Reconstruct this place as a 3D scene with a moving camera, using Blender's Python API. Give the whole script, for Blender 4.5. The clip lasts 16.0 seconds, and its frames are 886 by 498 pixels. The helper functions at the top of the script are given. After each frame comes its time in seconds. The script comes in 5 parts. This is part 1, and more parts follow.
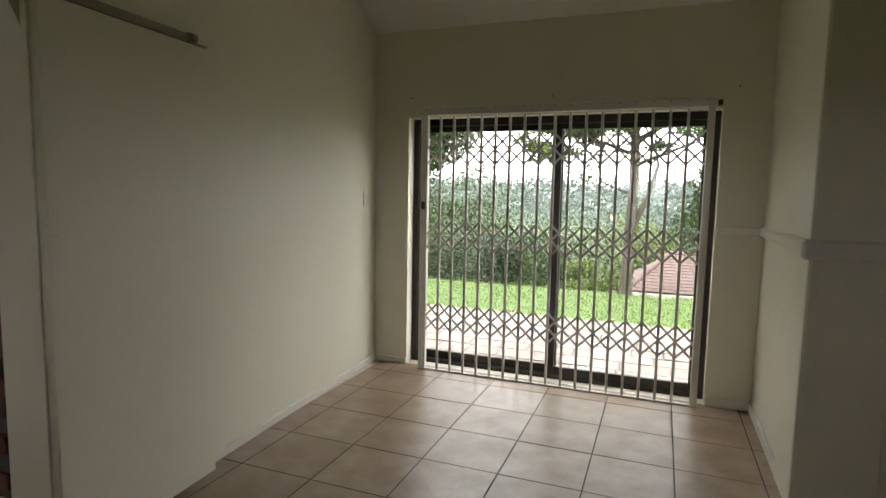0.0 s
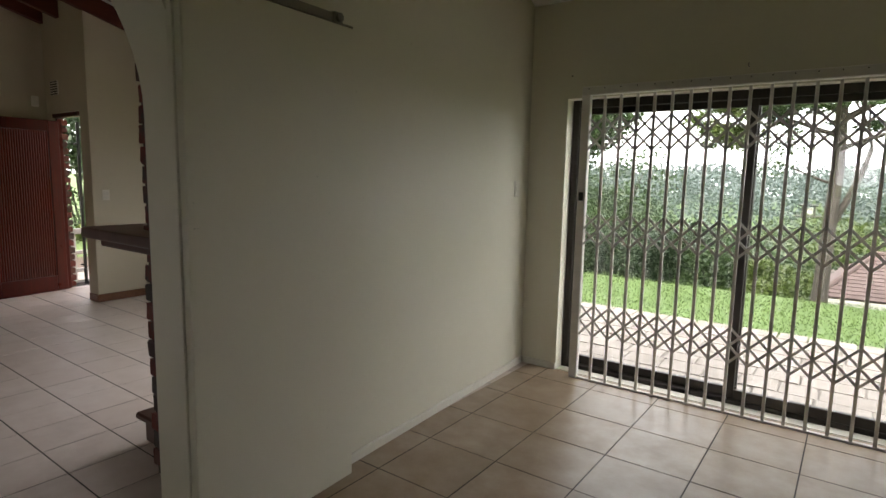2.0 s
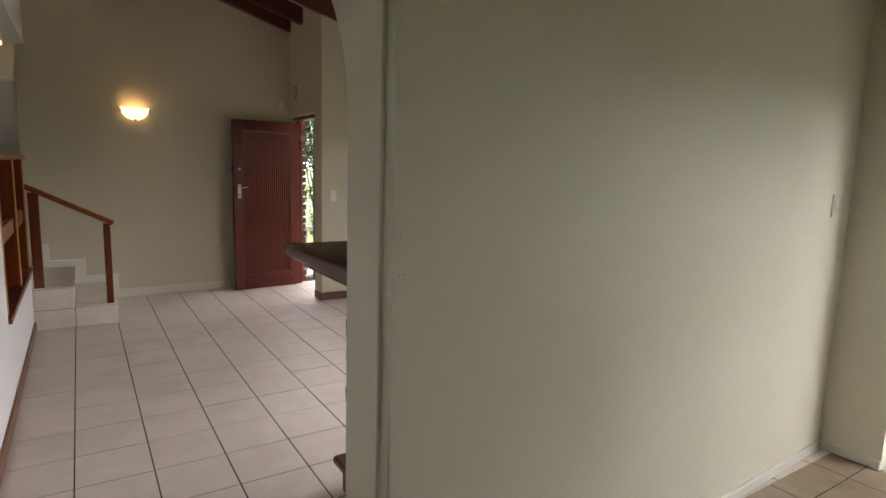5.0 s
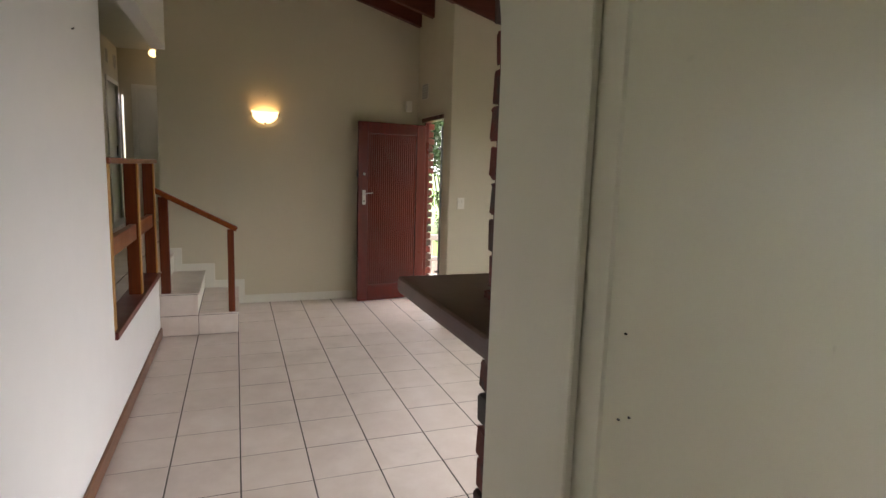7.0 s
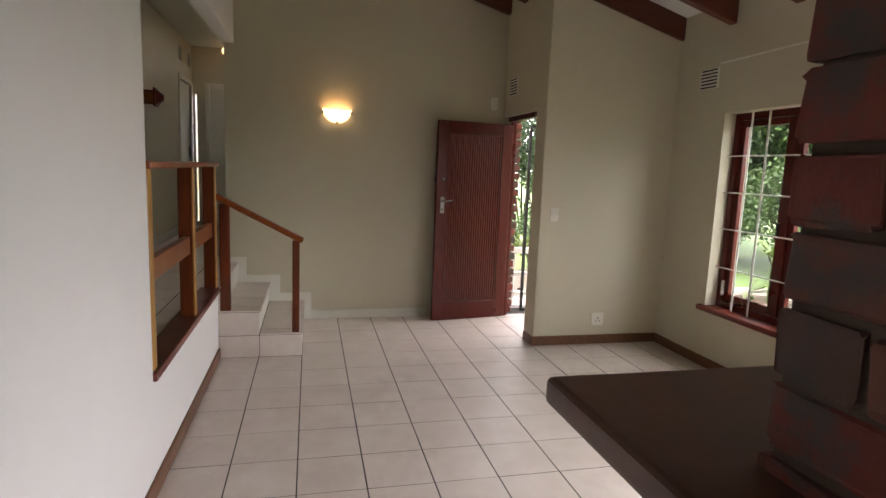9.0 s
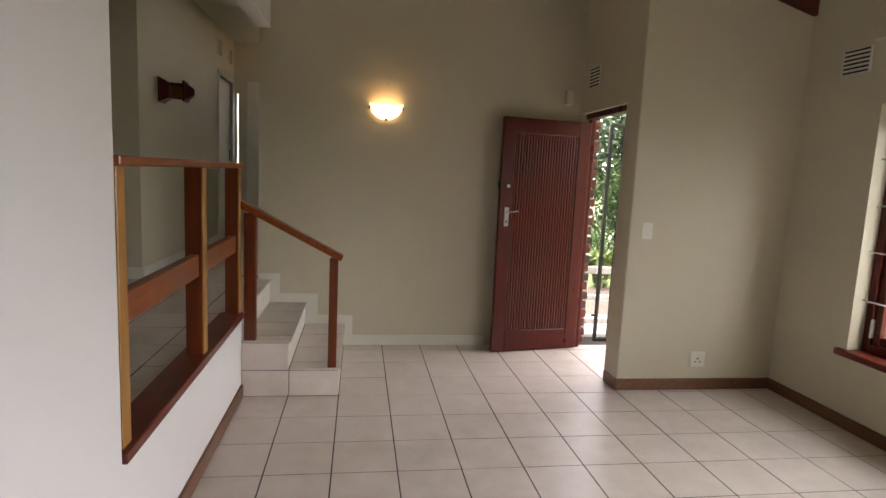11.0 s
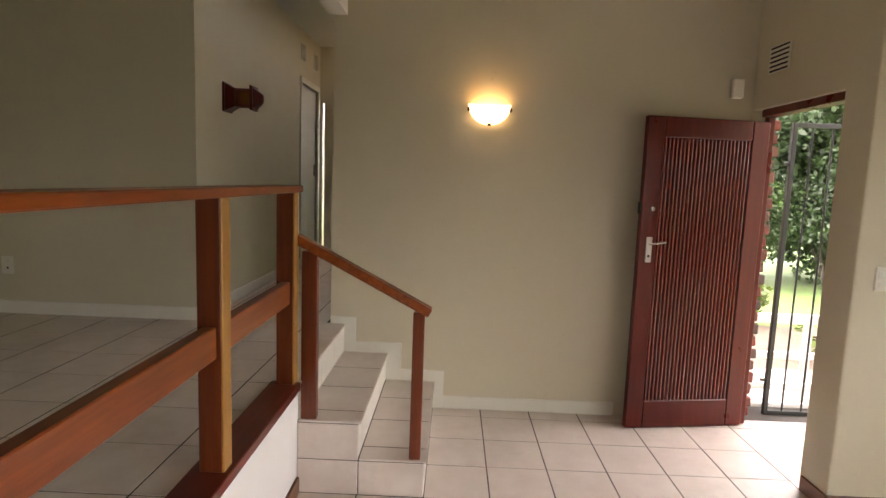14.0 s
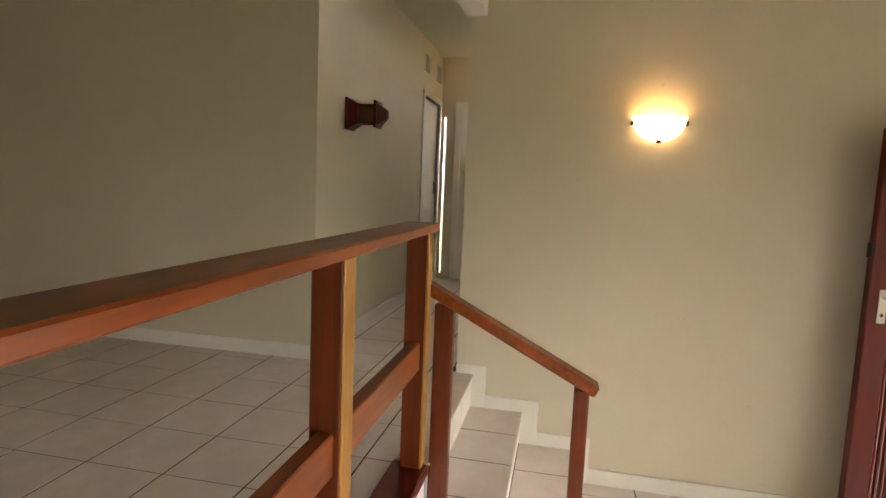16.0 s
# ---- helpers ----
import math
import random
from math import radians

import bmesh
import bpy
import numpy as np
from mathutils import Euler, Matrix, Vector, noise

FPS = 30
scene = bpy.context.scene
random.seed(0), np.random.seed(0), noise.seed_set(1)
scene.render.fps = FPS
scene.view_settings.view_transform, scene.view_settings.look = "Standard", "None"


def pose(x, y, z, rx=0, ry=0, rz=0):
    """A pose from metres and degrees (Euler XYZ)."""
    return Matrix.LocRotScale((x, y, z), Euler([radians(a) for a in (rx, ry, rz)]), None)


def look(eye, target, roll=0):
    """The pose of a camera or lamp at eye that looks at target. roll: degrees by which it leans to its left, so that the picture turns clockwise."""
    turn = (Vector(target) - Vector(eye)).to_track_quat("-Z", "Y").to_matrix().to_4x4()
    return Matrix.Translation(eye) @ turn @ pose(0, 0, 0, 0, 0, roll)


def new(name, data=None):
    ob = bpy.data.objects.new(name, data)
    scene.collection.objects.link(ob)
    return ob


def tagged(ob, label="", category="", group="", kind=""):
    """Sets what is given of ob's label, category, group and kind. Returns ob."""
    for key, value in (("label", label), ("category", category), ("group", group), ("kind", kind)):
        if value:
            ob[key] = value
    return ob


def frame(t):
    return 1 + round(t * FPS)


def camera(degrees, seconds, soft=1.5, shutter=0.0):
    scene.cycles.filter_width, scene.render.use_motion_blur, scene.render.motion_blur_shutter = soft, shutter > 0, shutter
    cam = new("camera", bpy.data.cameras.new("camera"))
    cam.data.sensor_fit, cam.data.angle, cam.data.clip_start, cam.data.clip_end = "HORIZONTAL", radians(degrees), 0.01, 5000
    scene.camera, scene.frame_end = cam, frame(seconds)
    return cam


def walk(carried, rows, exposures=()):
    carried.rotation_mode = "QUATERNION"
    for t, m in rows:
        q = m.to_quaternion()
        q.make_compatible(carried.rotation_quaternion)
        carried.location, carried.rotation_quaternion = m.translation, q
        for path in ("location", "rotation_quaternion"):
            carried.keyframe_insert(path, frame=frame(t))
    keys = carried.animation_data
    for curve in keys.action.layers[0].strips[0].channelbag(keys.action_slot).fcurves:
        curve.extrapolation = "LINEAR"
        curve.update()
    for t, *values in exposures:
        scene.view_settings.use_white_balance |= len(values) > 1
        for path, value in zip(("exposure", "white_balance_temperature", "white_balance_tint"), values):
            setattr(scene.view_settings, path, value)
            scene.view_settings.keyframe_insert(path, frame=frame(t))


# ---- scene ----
cam = camera(76.4, 16.0)
PATH = [
    (0, (-0.462, -0.164, 1.439), (-1.179, 1.692, 1.237), 1.1),
    (0.5, (-0.513, -0.094, 1.434), (-1.309, 1.728, 1.215), 1.2),
    (1, (-0.561, 0.002, 1.44), (-1.458, 1.774, 1.205), 1.3),
    (1.5, (-0.547, 0.087, 1.461), (-1.593, 1.774, 1.211), 1.1),
    (2, (-0.643, 0.142, 1.455), (-1.813, 1.742, 1.197), 1.2),
    (2.5, (-0.775, 0.207, 1.447), (-2.054, 1.723, 1.187), 1.4),
    (3, (-0.897, 0.267, 1.451), (-2.263, 1.705, 1.188), 1.5),
    (3.5, (-0.993, 0.325, 1.456), (-2.435, 1.686, 1.191), 1.6),
    (4, (-1.099, 0.422, 1.484), (-2.617, 1.696, 1.212), 1.6),
    (4.5, (-1.209, 0.522, 1.499), (-2.802, 1.699, 1.221), 1.6),
    (5, (-1.333, 0.572, 1.498), (-2.995, 1.648, 1.217), 1.7),
    (5.2, (-1.415, 0.595, 1.478), (-3.105, 1.627, 1.2), 1.9),
    (7.5, (-2.157, 0.842, 1.514), (-4.04, 1.453, 1.231), 2.0),
    (8, (-2.351, 0.846, 1.529), (-4.253, 1.393, 1.242), 2.4),
    (8.5, (-2.539, 0.858, 1.526), (-4.455, 1.357, 1.244), 2.2),
    (9, (-2.72, 0.864, 1.525), (-4.645, 1.326, 1.244), 2.3),
    (9.5, (-2.932, 0.895, 1.528), (-4.871, 1.302, 1.251), 2.2),
    (10, (-3.109, 0.905, 1.522), (-5.06, 1.245, 1.246), 2.3),
    (10.2, (-3.198, 0.906, 1.499), (-5.152, 1.234, 1.227), 2.5),
    (12.3, (-3.987, 0.983, 1.489), (-5.965, 1.158, 1.248), 2.0),
    (12.5, (-4.046, 0.999, 1.484), (-6.027, 1.134, 1.246), 1.9),
    (13, (-4.26, 0.954, 1.498), (-6.244, 1.033, 1.261), 2.0),
    (13.5, (-4.418, 0.912, 1.52), (-6.404, 0.948, 1.285), 2.0),
    (14, (-4.6, 0.907, 1.552), (-6.586, 0.875, 1.312), 2.1),
    (14.5, (-4.767, 0.88, 1.571), (-6.749, 0.752, 1.334), 2.1),
    (15, (-4.906, 0.8, 1.575), (-6.877, 0.558, 1.342), 2.3),
    (15.5, (-5.059, 0.729, 1.619), (-7.015, 0.389, 1.379), 2.2),
    (16, (-5.163, 0.651, 1.642), (-7.109, 0.245, 1.423), 2.4),
]
EXPOSURES = [(0.0, 1.4, 6650, 19), (2.0, 1.1, 6600, 19), (3.5, 1.3, 6600, 19), (5.0, 1.88, 6600, 20), (7.5, 2.15, 6650, 19), (9.0, 2.12, 6550, 20), (12.5, 2.38, 6700, 20), (14.0, 2.68, 7000, 22), (16.0, 3.25, 7250, 22)]
walk(cam, [(t, look(eye, target, roll)) for t, eye, target, roll in PATH], EXPOSURES)

# ---- light ----
world = bpy.data.worlds.new("overcast_sky")
scene.world = world
world.use_nodes = True
wn = world.node_tree
sky = wn.nodes.new("ShaderNodeTexSky")
sky.sky_type = 'NISHITA'
sky.sun_disc = False
sky.sun_elevation = radians(48)
sky.sun_rotation = radians(150)
sky.air_density = 1.0
sky.dust_density = 6.0
sky.ozone_density = 0.6
veil = wn.nodes.new("ShaderNodeMixRGB")
veil.inputs[0].default_value = 0.72
veil.inputs[2].default_value = (27.0, 27.2, 27.6, 1)
wn.links.new(sky.outputs[0], veil.inputs[1])
wn.links.new(veil.outputs[0], wn.nodes["Background"].inputs[0])
wn.nodes["Background"].inputs[1].default_value = 0.14

sun_data = bpy.data.lights.new("sun", 'SUN')
sun_data.energy = 1.5
sun_data.angle = radians(14)
sun_data.color = (1.0, 0.96, 0.9)
# Fill lamp added at an unseen door, to brighten floor and white wall.
north_fill_lamp = bpy.data.lights.new("north_fill_light", 'AREA')
north_fill_lamp.shape = 'RECTANGLE'
north_fill_lamp.size, north_fill_lamp.size_y = 1.35, 1.7
north_fill_lamp.energy = 7.0
north_fill_lamp.spread = 1.7
north_fill_lamp.color = (0.95, 0.98, 1.0)
new("north_fill_light", north_fill_lamp).matrix_world = look((-3.875, 4.09, 1.02), (-4.5, 1.7, -0.5))
sun = new("sun", sun_data)
sun.matrix_world = look((0, 0, 0), (0.35, 0.58, -0.8))


# ---- materials ----
def material(name, base, rough=0.6, metal=0.0, spec=0.5):
    m = bpy.data.materials.new(name)
    m.use_nodes = True
    p = m.node_tree.nodes["Principled BSDF"]
    p.inputs["Base Color"].default_value = (*base, 1)
    p.inputs["Roughness"].default_value = rough
    p.inputs["Metallic"].default_value = metal
    p.inputs["Specular IOR Level"].default_value = spec
    return m, m.node_tree, p


def coords(nt, scale=(1, 1, 1), kind="Object"):
    tc = nt.nodes.new("ShaderNodeTexCoord")
    mp = nt.nodes.new("ShaderNodeMapping")
    mp.inputs["Scale"].default_value = scale
    nt.links.new(tc.outputs[kind], mp.inputs[0])
    return mp.outputs[0]


def world_coords(nt, scale=(1, 1, 1)):
    ge = nt.nodes.new("ShaderNodeNewGeometry")
    mp = nt.nodes.new("ShaderNodeMapping")
    mp.inputs["Scale"].default_value = scale
    nt.links.new(ge.outputs["Position"], mp.inputs[0])
    return mp.outputs[0]


def noise_tex(nt, vec, scale, detail=4, rough=0.55):
    n = nt.nodes.new("ShaderNodeTexNoise")
    n.inputs["Scale"].default_value = scale
    n.inputs["Detail"].default_value = detail
    n.inputs["Roughness"].default_value = rough
    nt.links.new(vec, n.inputs["Vector"])
    return n.outputs[0]


def ramp(nt, fac, stops):
    r = nt.nodes.new("ShaderNodeValToRGB")
    el = r.color_ramp.elements
    while len(el) < len(stops):
        el.new(0.5)
    for e, (pos, col) in zip(el, stops):
        e.position = pos
        e.color = (*col, 1)
    nt.links.new(fac, r.inputs[0])
    return r.outputs[0]


def blend(nt, fac, a, b, mode='MIX'):
    m = nt.nodes.new("ShaderNodeMixRGB")
    m.blend_type = mode
    for k, v in ((0, fac), (1, a), (2, b)):
        if isinstance(v, (int, float)):
            m.inputs[k].default_value = v
        elif isinstance(v, tuple):
            m.inputs[k].default_value = (*v, 1)
        else:
            nt.links.new(v, m.inputs[k])
    return m.outputs[0]


def bump(nt, p, height, strength=0.2, dist=0.01):
    b = nt.nodes.new("ShaderNodeBump")
    b.inputs["Strength"].default_value = strength
    b.inputs["Distance"].default_value = dist
    nt.links.new(height, b.inputs["Height"])
    nt.links.new(b.outputs[0], p.inputs["Normal"])


def shift(nt, fac, lo, hi):
    r = nt.nodes.new("ShaderNodeMapRange")
    r.inputs["To Min"].default_value = lo
    r.inputs["To Max"].default_value = hi
    nt.links.new(fac, r.inputs["Value"])
    return r.outputs[0]


def random_value(nt):
    return nt.nodes.new("ShaderNodeObjectInfo").outputs["Random"]


def paint(name, base, stain, rough=0.55, rel=0.25):
    """Brushed wall paint with faint roller grain, smears and scuffs."""
    m, nt, p = material(name, base, rough)
    v = world_coords(nt)
    big = noise_tex(nt, v, 0.9, 5, 0.6)
    mid = noise_tex(nt, v, 7, 4)
    c = blend(nt, shift(nt, big, 0.0, 0.55), base, stain)
    c = blend(nt, shift(nt, mid, 0.0, 0.14), c, tuple(x * 0.8 for x in base))
    speck = noise_tex(nt, v, 26, 2, 0.4)
    c = blend(nt, ramp(nt, speck, [(0.0, (0, 0, 0)), (0.76, (0, 0, 0)), (0.82, (0.35, 0.35, 0.35))]), c, tuple(x * 0.7 for x in stain))
    nt.links.new(c, p.inputs["Base Color"])
    nt.links.new(shift(nt, mid, rough - 0.1, rough + 0.12), p.inputs["Roughness"])
    h1 = noise_tex(nt, v, 170, 3)
    h2 = noise_tex(nt, v, 5, 3)
    bump(nt, p, blend(nt, 0.5, h1, h2), rel, 0.006)
    return m


M_WALL = paint("cream_wall_paint", (0.60, 0.546, 0.41), (0.535, 0.482, 0.348), 0.5, 0.08)
M_WALL_W = paint("white_wall_paint", (0.80, 0.79, 0.775), (0.74, 0.725, 0.70), 0.45, 0.06)
M_WALL_OLD = paint("cream_wall_paint_sunroom", (0.75, 0.725, 0.60), (0.66, 0.635, 0.50), 0.45, 0.05)
M_CEIL = paint("white_ceiling_paint", (0.76, 0.75, 0.70), (0.68, 0.67, 0.61), 0.7)
M_TRIM = paint("white_trim_paint", (0.74, 0.72, 0.64), (0.60, 0.57, 0.48), 0.35, 0.08)


def wood(name, dark, light, rough=0.3, axis=2, coat=0.3, spec=0.3):
    m, nt, p = material(name, dark, rough, 0.0, spec)
    sc = [22, 22, 22]
    sc[axis] = 1.6
    v = coords(nt, tuple(sc))
    g = noise_tex(nt, v, 1.4, 6, 0.65)
    c = ramp(nt, g, [(0.3, dark), (0.55, tuple((a + b) / 2 for a, b in zip(dark, light))), (0.72, light)])
    w = noise_tex(nt, coords(nt), 3.0, 4)
    c = blend(nt, shift(nt, w, 0.0, 0.4), c, tuple(x * 0.55 for x in dark))
    c = blend(nt, shift(nt, random_value(nt), 0.0, 0.22), c, tuple(x * 0.7 for x in light))
    nt.links.new(c, p.inputs["Base Color"])
    nt.links.new(shift(nt, w, rough - 0.08, rough + 0.18), p.inputs["Roughness"])
    p.inputs["Coat Weight"].default_value = coat
    p.inputs["Coat Roughness"].default_value = 0.2
    bump(nt, p, g, 0.15, 0.003)
    return m


M_MAHOG = wood("red_varnished_mahogany", (0.065, 0.0055, 0.0035), (0.125, 0.0125, 0.006), 0.26, coat=0.0, spec=0.3)
M_MAHOG_H = wood("red_varnished_mahogany_lengthwise", (0.09, 0.01, 0.006), (0.18, 0.023, 0.01), axis=0)
M_RAIL = wood("red_brown_stained_pine", (0.10, 0.02, 0.006), (0.22, 0.046, 0.010), 0.32)
M_RAIL_H = wood("orange_brown_stained_pine_lengthwise", (0.18, 0.036, 0.006), (0.36, 0.09, 0.013), 0.3, axis=0)
M_EDGE = wood("paler_post_face", (0.36, 0.16, 0.03), (0.52, 0.26, 0.05), 0.4)
M_BEAM = wood("dark_red_stained_rafter", (0.09, 0.022, 0.012), (0.17, 0.045, 0.025), 0.45, axis=1, coat=0.1)
M_SKIRT = wood("brown_timber_skirting", (0.13, 0.055, 0.028), (0.24, 0.11, 0.055), 0.4, axis=0)


def tile_mat(name, lo, hi, stain, rough):
    m, nt, p = material(name, lo, rough)
    v = world_coords(nt)
    cloud = noise_tex(nt, v, 5.5, 6, 0.62)
    fine = noise_tex(nt, v, 60, 3)
    c = ramp(nt, cloud, [(0.28, stain), (0.5, lo), (0.7, hi)])
    c = blend(nt, shift(nt, random_value(nt), 0.0, 0.3), c, stain)
    c = blend(nt, shift(nt, fine, 0.0, 0.12), c, tuple(x * 0.75 for x in lo))
    grime = noise_tex(nt, v, 1.3, 5, 0.7)
    c = blend(nt, ramp(nt, grime, [(0.0, (0, 0, 0)), (0.52, (0, 0, 0)), (0.75, (0.4, 0.4, 0.4))]), c, tuple(x * 0.62 for x in stain))
    nt.links.new(c, p.inputs["Base Color"])
    nt.links.new(shift(nt, grime, rough - 0.1, rough + 0.2), p.inputs["Roughness"])
    bump(nt, p, blend(nt, 0.4, cloud, fine), 0.12, 0.004)
    return m


M_TILE = tile_mat("pale_pinkish_ceramic_tile", (0.65, 0.565, 0.50), (0.70, 0.625, 0.56), (0.60, 0.51, 0.445), 0.33)
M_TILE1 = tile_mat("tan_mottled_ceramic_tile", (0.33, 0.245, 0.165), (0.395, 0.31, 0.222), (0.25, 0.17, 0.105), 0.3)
M_GROUT = paint("dark_grey_grout", (0.05, 0.04, 0.033), (0.03, 0.025, 0.02), 0.9)
M_JOINT = paint("sandy_paving_joint", (0.15, 0.13, 0.11), (0.105, 0.09, 0.076), 0.95)
M_QUARRY = tile_mat("dark_brown_polished_slab", (0.09, 0.034, 0.02), (0.115, 0.046, 0.027), (0.065, 0.026, 0.017), 0.36)


def brick_mat():
    m, nt, p = material("dark_red_clinker_brick", (0.2, 0.06, 0.04), 0.75)
    v = coords(nt)
    r = random_value(nt)
    c = ramp(nt, r, [(0.0, (0.14, 0.027, 0.019)), (0.4, (0.175, 0.036, 0.024)), (0.6, (0.09, 0.045, 0.034)), (0.8, (0.058, 0.048, 0.042)), (1.0, (0.17, 0.05, 0.032))])
    n = noise_tex(nt, world_coords(nt), 9, 6, 0.65)
    c = blend(nt, ramp(nt, n, [(0.0, (0, 0, 0)), (0.50, (0, 0, 0)), (0.62, (0.9, 0.9, 0.9))]), c, (0.06, 0.052, 0.046))
    nt.links.new(c, p.inputs["Base Color"])
    f = noise_tex(nt, world_coords(nt), 55, 5, 0.7)
    bump(nt, p, blend(nt, 0.5, n, f), 0.5, 0.012)
    return m


M_BRICK = brick_mat()
M_MORTAR = paint("grey_brown_mortar", (0.085, 0.056, 0.042), (0.06, 0.042, 0.034), 0.95, 0.6)
M_STEELWHITE = paint("white_enamelled_steel", (0.72, 0.70, 0.66), (0.55, 0.52, 0.47), 0.35, 0.1)
M_BRONZE, _n, _p = material("dark_bronze_aluminium", (0.035, 0.03, 0.026), 0.42, 0.6)
bump(_n, _p, noise_tex(_n, world_coords(_n), 40, 3), 0.08, 0.003)
M_BLACK, _n, _p = material("black_painted_steel", (0.012, 0.013, 0.012), 0.45, 0.3)
bump(_n, _p, noise_tex(_n, world_coords(_n), 60, 3), 0.1, 0.003)
M_CHROME, _n, _p = material("worn_satin_chrome", (0.42, 0.40, 0.37), 0.35, 1.0)
_l = shift(_n, noise_tex(_n, world_coords(_n), 90, 4), 0.2, 0.5)
_n.links.new(_l, _p.inputs["Roughness"])
M_STEEL, _n, _p = material("dull_grey_steel_track", (0.3, 0.28, 0.25), 0.5, 0.8)
_l = shift(_n, noise_tex(_n, world_coords(_n), 50, 4), 0.35, 0.7)
_n.links.new(_l, _p.inputs["Roughness"])
M_PLASTIC, _n, _p = material("ivory_plastic", (0.72, 0.69, 0.6), 0.35)
bump(_n, _p, noise_tex(_n, world_coords(_n), 120, 2), 0.03, 0.001)
M_DARK, _n, _p = material("dark_slot", (0.02, 0.018, 0.015), 0.8)
bump(_n, _p, noise_tex(_n, world_coords(_n), 120, 2), 0.1, 0.001)


def glass_mat(name, tint=(1, 1, 1), rough=0.0, bumpy=0.0):
    m = bpy.data.materials.new(name)
    m.use_nodes = True
    nt = m.node_tree
    for n in list(nt.nodes):
        nt.nodes.remove(n)
    out = nt.nodes.new("ShaderNodeOutputMaterial")
    tr = nt.nodes.new("ShaderNodeBsdfTransparent")
    tr.inputs[0].default_value = (*tint, 1)
    gl = nt.nodes.new("ShaderNodeBsdfGlossy")
    gl.inputs["Roughness"].default_value = rough
    lw = nt.nodes.new("ShaderNodeLayerWeight")
    pw = nt.nodes.new("ShaderNodeMath")
    pw.operation = 'POWER'
    pw.inputs[1].default_value = 4.0
    nt.links.new(lw.outputs["Facing"], pw.inputs[0])
    fr = nt.nodes.new("ShaderNodeMapRange")
    fr.inputs["To Min"].default_value = 0.035
    fr.inputs["To Max"].default_value = 0.7
    nt.links.new(pw.outputs[0], fr.inputs["Value"])
    mx = nt.nodes.new("ShaderNodeMixShader")
    nt.links.new(fr.outputs[0], mx.inputs[0])
    nt.links.new(tr.outputs[0], mx.inputs[1])
    nt.links.new(gl.outputs[0], mx.inputs[2])
    nt.links.new(mx.outputs[0], out.inputs[0])
    return m


M_GLASS = glass_mat("clear_window_glass", (0.93, 0.96, 0.94))


def emit_mat(name, col, strength):
    m, nt, p = material(name, (0.85, 0.75, 0.6), 0.4)
    p.inputs["Emission Color"].default_value = (*col, 1)
    p.inputs["Emission Strength"].default_value = strength
    return m


M_SHADE = emit_mat("glowing_frosted_glass_bowl", (1.0, 0.66, 0.28), 0.8)


def ground_mat(name, stops, scale, rough=0.9, rel=0.5):
    m, nt, p = material(name, stops[0][1], rough)
    v = world_coords(nt)
    a = noise_tex(nt, v, scale, 8, 0.7)
    b = noise_tex(nt, v, scale * 14, 4, 0.6)
    c = ramp(nt, blend(nt, 0.4, a, b), stops)
    nt.links.new(c, p.inputs["Base Color"])
    bump(nt, p, b, rel, 0.02)
    return m


M_GRASS = ground_mat("mown_green_lawn", [(0.3, (0.05, 0.095, 0.018)), (0.5, (0.08, 0.135, 0.028)), (0.7, (0.115, 0.175, 0.04))], 2.2)
M_BLADE = ground_mat("grass_blades", [(0.3, (0.055, 0.10, 0.018)), (0.5, (0.085, 0.14, 0.028)), (0.7, (0.12, 0.18, 0.04))], 1.5)
M_VALLEY = ground_mat("dark_green_undergrowth", [(0.3, (0.022, 0.036, 0.02)), (0.5, (0.04, 0.06, 0.032)), (0.7, (0.06, 0.085, 0.045))], 0.4)
M_SOIL = ground_mat("brown_garden_soil", [(0.3, (0.045, 0.03, 0.02)), (0.6, (0.10, 0.07, 0.045))], 4)


def leaf_mat(name, lo, hi, far=0.0):
    m, nt, p = material(name, lo, 0.5)
    v = world_coords(nt)
    n = noise_tex(nt, v, 0.45 if far else 1.6, 5, 0.65)
    f = noise_tex(nt, v, 9.0 if not far else 2.0, 2)
    c = ramp(nt, blend(nt, 0.45, n, f), [(0.35, lo), (0.62, hi)])
    nt.links.new(c, p.inputs["Base Color"])
    p.inputs["Subsurface Weight"].default_value = 0.0
    tl = nt.nodes.new("ShaderNodeBsdfTranslucent")
    nt.links.new(c, tl.inputs[0])
    mx = nt.nodes.new("ShaderNodeMixShader")
    mx.inputs[0].default_value = 0.25
    nt.links.new(p.outputs[0], mx.inputs[1])
    nt.links.new(tl.outputs[0], mx.inputs[2])
    nt.links.new(mx.outputs[0], nt.nodes["Material Output"].inputs[0])
    return m


M_LEAF = leaf_mat("mid_green_foliage", (0.025, 0.05, 0.012), (0.055, 0.10, 0.024))
M_LEAF_D = leaf_mat("dark_green_foliage", (0.012, 0.028, 0.01), (0.035, 0.065, 0.02))
M_LEAF_Y = leaf_mat("yellow_green_foliage", (0.06, 0.095, 0.018), (0.11, 0.15, 0.03))
# Far crowns: distance haze mixed into the base colour, paler and bluer.
M_LEAF_F = leaf_mat("far_woodland_haze_tint", (0.06, 0.088, 0.082), (0.11, 0.14, 0.115), 1.0)
M_LEAF_M = leaf_mat("valley_foliage", (0.03, 0.052, 0.026), (0.085, 0.12, 0.04), 1.0)
M_BARK = ground_mat("grey_brown_bark", [(0.3, (0.03, 0.025, 0.02)), (0.6, (0.085, 0.07, 0.058))], 3)
M_PAVER = tile_mat("pale_buff_stone_paver", (0.285, 0.245, 0.212), (0.345, 0.305, 0.272), (0.195, 0.163, 0.138), 0.7)
M_ROOF = tile_mat("terracotta_roof_tile", (0.12, 0.082, 0.072), (0.145, 0.1, 0.088), (0.09, 0.06, 0.052), 0.85)
